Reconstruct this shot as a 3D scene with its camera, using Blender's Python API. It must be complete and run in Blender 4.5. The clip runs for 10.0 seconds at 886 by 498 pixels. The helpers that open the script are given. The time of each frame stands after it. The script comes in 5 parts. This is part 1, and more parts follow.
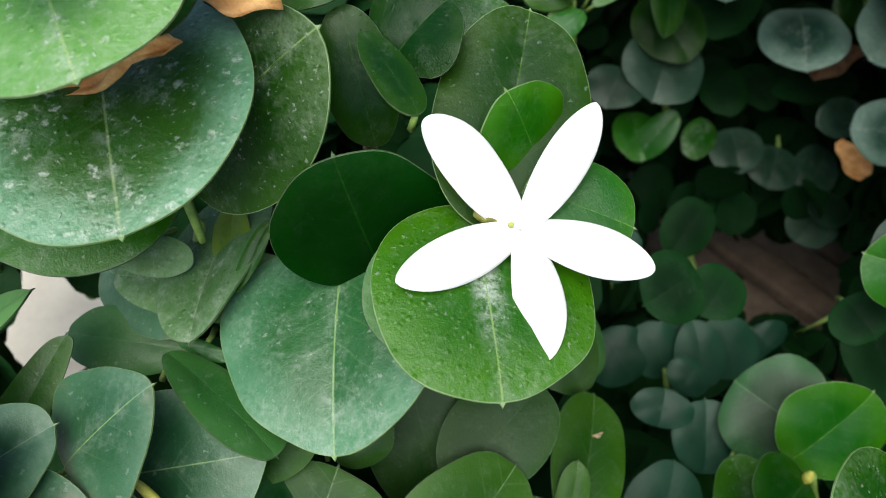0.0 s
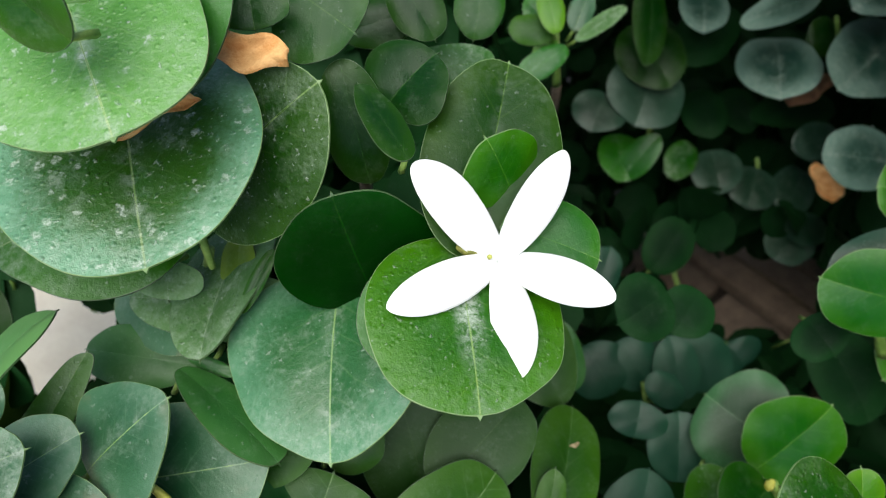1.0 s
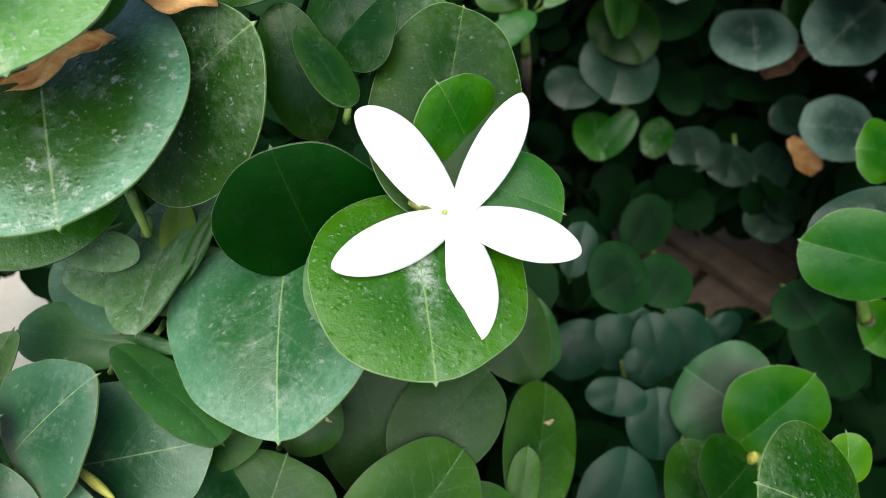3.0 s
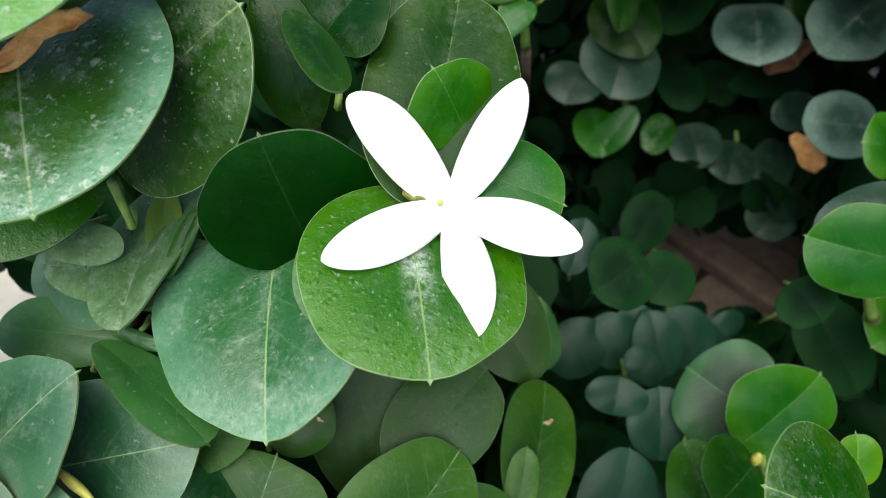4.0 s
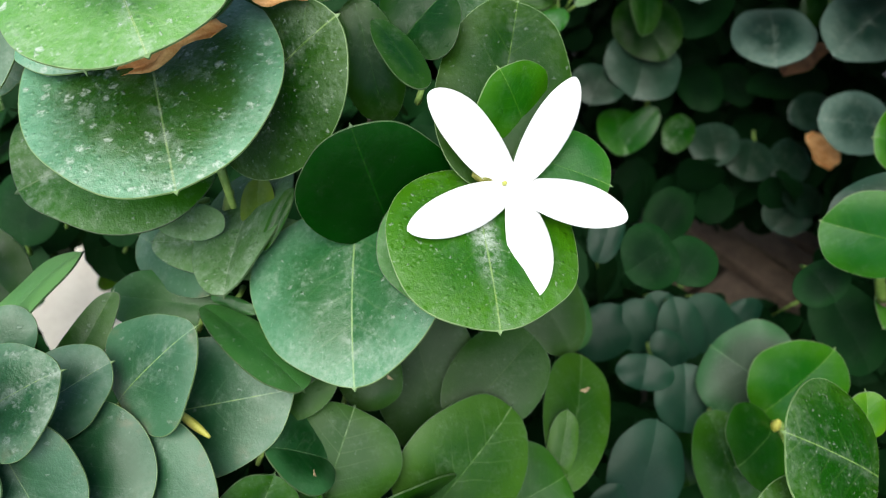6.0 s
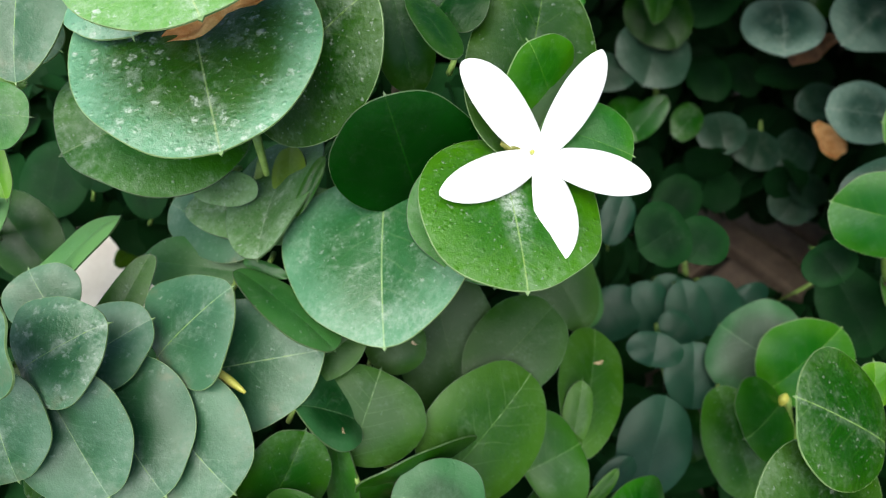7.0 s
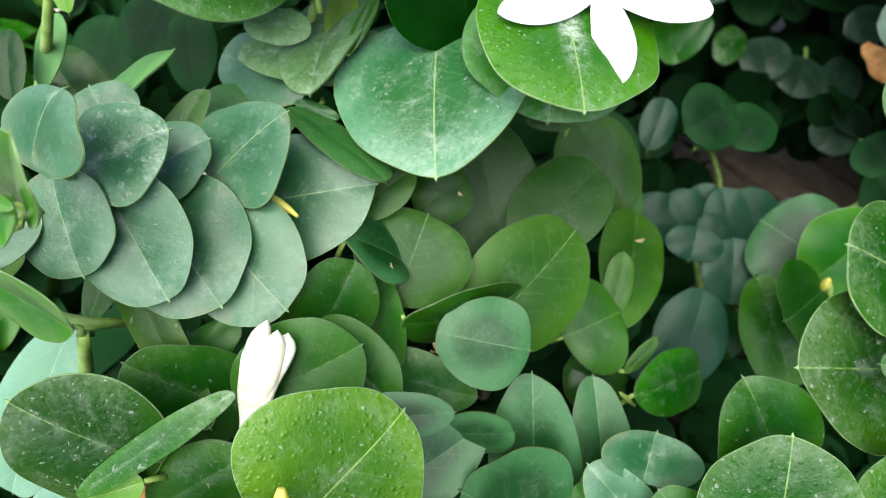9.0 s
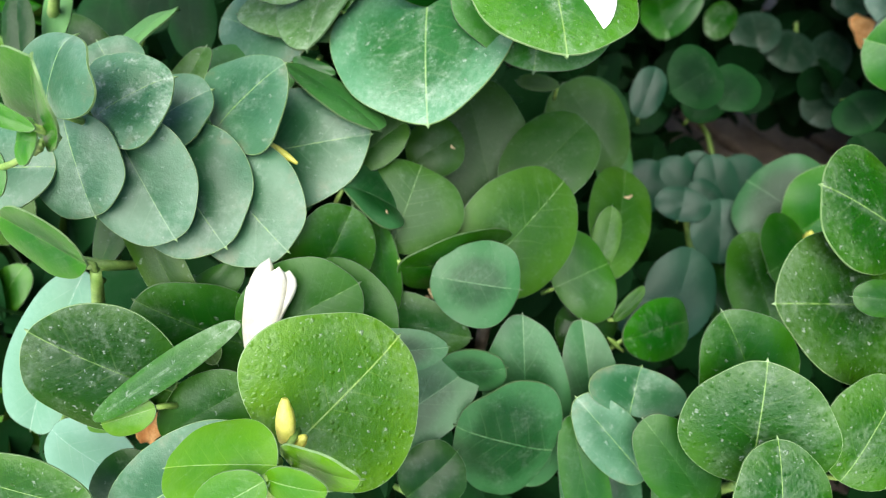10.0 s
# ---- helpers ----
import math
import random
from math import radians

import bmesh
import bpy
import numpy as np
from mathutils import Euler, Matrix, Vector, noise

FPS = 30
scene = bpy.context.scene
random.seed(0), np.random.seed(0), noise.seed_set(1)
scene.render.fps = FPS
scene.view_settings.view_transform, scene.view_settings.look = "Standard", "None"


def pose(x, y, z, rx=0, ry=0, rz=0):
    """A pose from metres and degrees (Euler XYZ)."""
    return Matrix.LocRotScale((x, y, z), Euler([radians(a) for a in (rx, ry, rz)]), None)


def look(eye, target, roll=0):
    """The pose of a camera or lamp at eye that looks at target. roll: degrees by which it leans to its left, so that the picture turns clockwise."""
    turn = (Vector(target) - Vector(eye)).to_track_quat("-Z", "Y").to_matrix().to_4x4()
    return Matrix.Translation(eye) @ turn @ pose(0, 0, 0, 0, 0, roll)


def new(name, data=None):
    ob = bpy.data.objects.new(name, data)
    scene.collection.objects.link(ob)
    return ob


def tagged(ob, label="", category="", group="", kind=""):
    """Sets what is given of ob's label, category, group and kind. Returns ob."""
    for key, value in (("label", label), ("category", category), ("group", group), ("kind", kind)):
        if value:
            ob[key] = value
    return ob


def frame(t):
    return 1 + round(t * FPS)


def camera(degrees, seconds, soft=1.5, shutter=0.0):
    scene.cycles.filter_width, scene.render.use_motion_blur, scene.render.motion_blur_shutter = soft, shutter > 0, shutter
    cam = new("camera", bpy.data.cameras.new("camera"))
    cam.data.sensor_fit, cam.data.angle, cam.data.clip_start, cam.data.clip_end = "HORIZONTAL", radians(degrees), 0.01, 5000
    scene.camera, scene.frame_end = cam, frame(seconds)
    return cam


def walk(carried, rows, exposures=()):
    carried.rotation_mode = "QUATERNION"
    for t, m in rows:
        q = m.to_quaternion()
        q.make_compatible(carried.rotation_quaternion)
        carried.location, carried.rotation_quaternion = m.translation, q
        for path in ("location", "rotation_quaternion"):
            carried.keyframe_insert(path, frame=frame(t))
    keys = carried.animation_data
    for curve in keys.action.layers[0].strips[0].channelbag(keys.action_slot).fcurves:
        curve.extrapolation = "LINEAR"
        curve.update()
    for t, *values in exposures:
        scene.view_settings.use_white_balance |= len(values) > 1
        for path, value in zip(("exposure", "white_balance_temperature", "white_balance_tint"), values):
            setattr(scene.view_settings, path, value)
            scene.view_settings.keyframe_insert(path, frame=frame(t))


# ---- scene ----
# The camera, held by hand over the hedge.
cam = camera(65.62, 10.0, soft=1.1)
cam.data.dof.use_dof, cam.data.dof.focus_distance, cam.data.dof.aperture_fstop = True, 0.142, 22.0
PATH = [
    (0.0, 0.00000, 0.00000, 0.48000, 40.000, -0.000, 0.000),
    (0.5, 0.00204, -0.00552, 0.48825, 40.513, -0.273, -0.642),
    (1.0, 0.00190, -0.00758, 0.49615, 40.752, -0.556, -0.050),
    (1.5, 0.00286, -0.00765, 0.49731, 40.548, -0.329, -0.218),
    (2.0, 0.00458, -0.00790, 0.49276, 40.487, 0.201, -1.000),
    (2.5, 0.00791, -0.00719, 0.48474, 40.565, -0.456, -1.902),
    (4.0, 0.00974, -0.00365, 0.47577, 40.500, -0.809, -1.864),
    (4.5, 0.01144, -0.00146, 0.46977, 40.334, -0.797, -2.069),
    (5.0, 0.00719, -0.00394, 0.47960, 40.861, -0.343, -1.441),
    (5.5, 0.00327, -0.01387, 0.49349, 41.429, -0.348, -1.493),
    (6.0, -0.00323, -0.02408, 0.48891, 40.856, -0.056, -1.159),
    (7.5, -0.01107, -0.03578, 0.48927, 39.954, -0.713, -0.520),
    (8.0, -0.00783, -0.03985, 0.48722, 39.035, -0.180, -0.369),
    (8.5, -0.01101, -0.04897, 0.47607, 38.192, -0.243, 0.756),
    (9.0, -0.01752, -0.06044, 0.46810, 37.606, -0.199, 1.801),
    (9.5, -0.01837, -0.06929, 0.46759, 37.260, 0.410, 1.879),
    (10.0, -0.01494, -0.07647, 0.46710, 37.133, 0.301, 1.281),
]
walk(cam, [(t, pose(x, y, z, rx, ry, rz)) for t, x, y, z, rx, ry, rz in PATH],
     exposures=[(0.0, 1.06), (4.5, 1.24), (7.5, 1.46), (9.0, 1.77), (10.0, 1.89)])

# ---- light: open sky and a soft, veiled sun ----
SUN_HEIGHT, SUN_TURN = 62.0, 200.0
world = bpy.data.worlds.new("sky")
scene.world = world
world.use_nodes = True
wn = world.node_tree.nodes
sky = wn.new("ShaderNodeTexSky")
sky.sky_type, sky.sun_disc = "NISHITA", False
sky.sun_elevation, sky.sun_rotation = radians(SUN_HEIGHT), radians(SUN_TURN)
sky.air_density, sky.dust_density, sky.ozone_density = 1.0, 1.6, 1.0
wn["Background"].inputs["Strength"].default_value = 0.086
world.node_tree.links.new(sky.outputs["Color"], wn["Background"].inputs["Color"])
sun = new("sun", bpy.data.lights.new("sun", "SUN"))
sun.data.energy, sun.data.angle, sun.data.color = 2.2, radians(62), (1.0, 1.0, 0.90)
sun_way = Vector((math.sin(radians(SUN_TURN)) * math.cos(radians(SUN_HEIGHT)), math.cos(radians(SUN_TURN)) * math.cos(radians(SUN_HEIGHT)), math.sin(radians(SUN_HEIGHT))))
sun.matrix_world = look(3 * sun_way, (0, 0, 0))


# ---- materials ----
class Nodes:
    """A short way to write a node material."""

    def __init__(self, name):
        self.mat = bpy.data.materials.new(name)
        self.mat.use_nodes = True
        self.tree = self.mat.node_tree
        self.out = self.tree.nodes["Material Output"]
        self.bsdf = self.tree.nodes["Principled BSDF"]

    def add(self, kind, **values):
        node = self.tree.nodes.new("ShaderNode" + kind)
        for key, value in values.items():
            self.put(node.inputs[key.replace("_", " ")], value)
        return node

    def put(self, socket, value):
        if hasattr(value, "links"):
            self.tree.links.new(value, socket)
        else:
            socket.default_value = value

    def math(self, op, a, b=0.0, clamp=False):
        node = self.tree.nodes.new("ShaderNodeMath")
        node.operation, node.use_clamp = op, clamp
        self.put(node.inputs[0], a)
        self.put(node.inputs[1], b)
        return node.outputs[0]

    def ramp(self, value, low, high, a=0.0, b=1.0):
        node = self.add("MapRange")
        node.interpolation_type = "SMOOTHSTEP"
        for n, v in enumerate((value, low, high, a, b)):
            self.put(node.inputs[n], v)
        return node.outputs[0]

    def mix(self, fac, a, b):
        node = self.tree.nodes.new("ShaderNodeMix")
        node.data_type = "RGBA"
        for n, v in ((0, fac), (6, a), (7, b)):
            self.put(node.inputs[n], v)
        return node.outputs[2]

    def noise(self, where, scale, detail=3.0, rough=0.55):
        node = self.add("TexNoise", Vector=where, Scale=scale, Detail=detail, Roughness=rough)
        return node.outputs[0]


def rgb(r, g, b):
    return (r, g, b, 1.0)


def rich(c, gain=1.36):
    """The same brightness, a little purer."""
    mean = 0.3 * c[0] + 0.6 * c[1] + 0.1 * c[2]
    return tuple(max(0.001, mean + gain * (v - mean)) for v in c[:3]) + (1.0,)


def leaf_material(name, dark, light, rib, dust, rough, glow, gloss=0.34, veil=1.0, drops=0.34, smear=0.0, rim_sheen=0.5, blots=0.1, stain=0.0):
    """A leathery leaf: mottled green, rim paler as painted sheen, pale midrib, fine side veins, dust and water spots;
    light shines through a little.
    """
    m = Nodes(name)
    dark, light = rich(dark), rich(light)
    uv = m.add("TexCoord").outputs["UV"]
    obj = m.add("TexCoord").outputs["Object"]
    rnd = m.add("ObjectInfo").outputs["Random"]
    shift = m.add("VectorMath")
    shift.operation = "ADD"
    m.put(shift.inputs[0], obj)
    comb = m.add("CombineXYZ")
    m.put(comb.inputs[0], m.math("MULTIPLY", rnd, 7.0))
    m.put(comb.inputs[1], m.math("MULTIPLY", rnd, 3.0))
    m.put(shift.inputs[1], comb.outputs[0])
    where = shift.outputs[0]
    sep = m.add("SeparateXYZ", Vector=uv)
    across = m.math("ABSOLUTE", m.math("SUBTRACT", sep.outputs[0], 0.5))
    along = sep.outputs[1]
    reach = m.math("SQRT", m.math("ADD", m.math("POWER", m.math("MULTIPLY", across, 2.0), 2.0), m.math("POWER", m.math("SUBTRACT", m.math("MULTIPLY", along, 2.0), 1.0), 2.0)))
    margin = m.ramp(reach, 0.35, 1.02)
    broad = m.noise(where, 75.0, 3.0)
    fine = m.noise(where, 900.0, 4.0, 0.6)
    # rim paler and middle darker: sky sheen painted into the tone
    tone = m.math("ADD", m.math("ADD", m.math("MULTIPLY", broad, 0.7), m.math("MULTIPLY", m.math("SUBTRACT", fine, 0.5), 0.55 if dust > 0.7 else 0.35)), m.math("SUBTRACT", m.math("MULTIPLY", margin, rim_sheen), 0.19 * rim_sheen))
    tone = m.math("ADD", tone, m.math("MULTIPLY", m.math("SUBTRACT", rnd, 0.5), 0.5))
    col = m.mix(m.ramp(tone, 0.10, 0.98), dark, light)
    # side veins run slantwise from the midrib
    wobble = m.math("MULTIPLY", m.math("SUBTRACT", m.noise(where, 70.0, 1.0), 0.5), 0.10)
    slant = m.math("ADD", m.math("SUBTRACT", along, m.math("MULTIPLY", across, 0.75)), wobble)
    saw = m.math("FRACT", m.math("MULTIPLY", slant, 6.5))
    vein = m.ramp(m.math("ABSOLUTE", m.math("SUBTRACT", saw, 0.5)), 0.0, 0.06, 1.0, 0.0)
    vein = m.math("MULTIPLY", vein, m.ramp(across, 0.02, 0.40, 1.0, 0.0))
    col = m.mix(m.math("MULTIPLY", vein, 0.10), col, rib)
    mid = m.ramp(across, 0.001, 0.007, 1.0, 0.0)
    mid = m.math("MULTIPLY", mid, m.ramp(m.noise(where, 300.0, 2.0), 0.2, 0.6, 0.2 if dust > 0.7 else 0.14, 0.7 if dust > 0.7 else 0.60))
    col = m.mix(mid, col, rib)
    if stain:
        brown = m.math("MULTIPLY", m.math("MULTIPLY", m.ramp(m.noise(where, 90.0, 4.0, 0.7), 0.50, 0.68), m.ramp(reach, 0.62, 1.0)), stain)
        col = m.mix(brown, col, rgb(0.15, 0.135, 0.075))
    # dust: a soft film in blotches, and small splashes
    film = m.math("MULTIPLY", m.math("MULTIPLY", m.ramp(m.noise(where, 140.0, 5.0, 0.7), 0.46, 0.80), m.ramp(fine, 0.3, 0.7)), 0.8 * veil)
    caught = m.math("MULTIPLY", m.ramp(across, 0.0, 0.09, 1.0, 0.0), m.ramp(m.noise(where, 200.0, 4.0, 0.75), 0.44, 0.68))
    patch = m.math("MULTIPLY", m.ramp(m.noise(where, 55.0, 2.0), 0.50, 0.72), m.ramp(m.noise(where, 330.0, 5.0, 0.75), 0.45, 0.70))
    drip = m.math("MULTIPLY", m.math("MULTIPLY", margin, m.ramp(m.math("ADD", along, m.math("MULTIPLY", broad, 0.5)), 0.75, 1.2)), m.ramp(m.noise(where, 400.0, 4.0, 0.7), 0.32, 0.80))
    film = m.math("ADD", film, m.math("MULTIPLY", m.math("ADD", m.math("ADD", caught, patch), drip), 0.75 * veil if dust > 0.5 else 0.15))
    if smear:
        # dried sap that ran down the midrib
        run = m.math("MULTIPLY", m.ramp(across, 0.0, 0.10, 1.0, 0.0), m.math("MULTIPLY", m.ramp(along, 0.10, 0.30), m.ramp(along, 0.45, 0.85, 1.0, 0.0)))
        film = m.math("ADD", film, m.math("MULTIPLY", m.math("MULTIPLY", run, m.ramp(m.noise(where, 480.0, 5.0, 0.8), 0.38, 0.62)), smear))
    bent = m.add("VectorMath")
    bent.operation = "ADD"
    m.put(bent.inputs[0], where)
    warp = m.add("TexNoise", Vector=where, Scale=900.0, Detail=2.0)
    push = m.add("VectorMath")
    push.operation = "SCALE"
    m.put(push.inputs[0], warp.outputs["Color"])
    m.put(push.inputs["Scale"], 0.0022)
    m.put(bent.inputs[1], push.outputs[0])
    spots = m.add("TexVoronoi", Vector=bent.outputs[0], Scale=330.0, Randomness=1.0)
    keep = m.math("GREATER_THAN", m.add("SeparateXYZ", Vector=spots.outputs["Color"]).outputs[0], 0.80 - 0.25 * dust)
    dots = m.math("MULTIPLY", m.ramp(spots.outputs["Distance"], 0.08, 0.20, 1.0, 0.0), keep)
    fleck = m.add("TexVoronoi", Vector=bent.outputs[0], Scale=820.0, Randomness=1.0)
    few = m.math("GREATER_THAN", m.math("ADD", m.add("SeparateXYZ", Vector=fleck.outputs["Color"]).outputs[1], m.math("MULTIPLY", broad, 0.4)), 1.12 - 0.22 * dust)
    flecks = m.math("MULTIPLY", m.ramp(fleck.outputs["Distance"], 0.08, 0.26, 0.8, 0.0), few)
    film = m.math("ADD", film, m.math("MULTIPLY", flecks, 0.75))
    if dust > 1.0:
        # dried splashes with a pale ring, two millimetres or so across
        blot = m.add("TexVoronoi", Vector=bent.outputs[0], Scale=260.0, Randomness=1.0)
        some = m.math("GREATER_THAN", m.add("SeparateXYZ", Vector=blot.outputs["Color"]).outputs[2], 0.50)
        ring = m.math("SUBTRACT", m.ramp(blot.outputs["Distance"], 0.16, 0.36, 1.0, 0.0), m.ramp(blot.outputs["Distance"], 0.02, 0.20, 0.55, 0.0))
        disc = m.math("MULTIPLY", ring, some)
        film = m.math("ADD", film, m.math("MULTIPLY", m.math("MULTIPLY", disc, m.ramp(m.noise(where, 800.0, 4.0, 0.7), 0.36, 0.62)), blots))
    grime = m.math("ADD", m.math("MULTIPLY", film, 0.42 * dust), m.math("MULTIPLY", m.math("MULTIPLY", dots, m.ramp(fine, 0.25, 0.5)), min(drops, drops * dust) if dust > 0.3 else 0.0), True)
    col = m.mix(grime, col, rgb(0.42, 0.48, 0.40))
    m.put(m.bsdf.inputs["Base Color"], col)
    m.put(m.bsdf.inputs["Roughness"], m.math("ADD", m.math("ADD", rough + 0.04, m.math("MULTIPLY", grime, 0.3)), m.math("MULTIPLY", broad, 0.10), True))
    m.put(m.bsdf.inputs["Specular IOR Level"], 0.85 * gloss)
    bump = m.add("Bump", Strength=0.95 if dust > 0.7 else 0.55, Distance=0.0004)
    height = m.math("ADD", m.math("ADD", m.math("MULTIPLY", m.noise(where, 420.0, 3.0), 0.45), m.math("ADD", m.math("MULTIPLY", fine, 0.35), m.math("MULTIPLY", m.noise(where, 2400.0, 2.0), 0.28))), m.math("ADD", m.math("ADD", m.math("MULTIPLY", vein, -0.06), m.math("MULTIPLY", dots, 0.35)), m.math("MULTIPLY", broad, 0.9 if dust > 0.7 else 0.35)))
    if dust > 1.0:
        # small blisters all over the skin
        blister = m.add("TexVoronoi", Vector=where, Scale=620.0, Randomness=1.0)
        height = m.math("ADD", height, m.math("MULTIPLY", m.math("MULTIPLY", m.ramp(blister.outputs["Distance"], 0.0, 0.45, 1.0, 0.0), m.add("SeparateXYZ", Vector=blister.outputs["Color"]).outputs[0]), 0.7))
    m.put(bump.inputs["Height"], height)
    m.put(m.bsdf.inputs["Normal"], bump.outputs[0])
    thin = m.add("BsdfTranslucent")
    m.put(thin.inputs["Color"], m.mix(0.5, col, rgb(0.25, 0.5, 0.05)))
    both = m.add("MixShader")
    m.put(both.inputs[0], glow)
    m.put(both.inputs[1], m.bsdf.outputs[0])
    m.put(both.inputs[2], thin.outputs[0])
    m.put(m.out.inputs[0], both.outputs[0])
    return m.mat


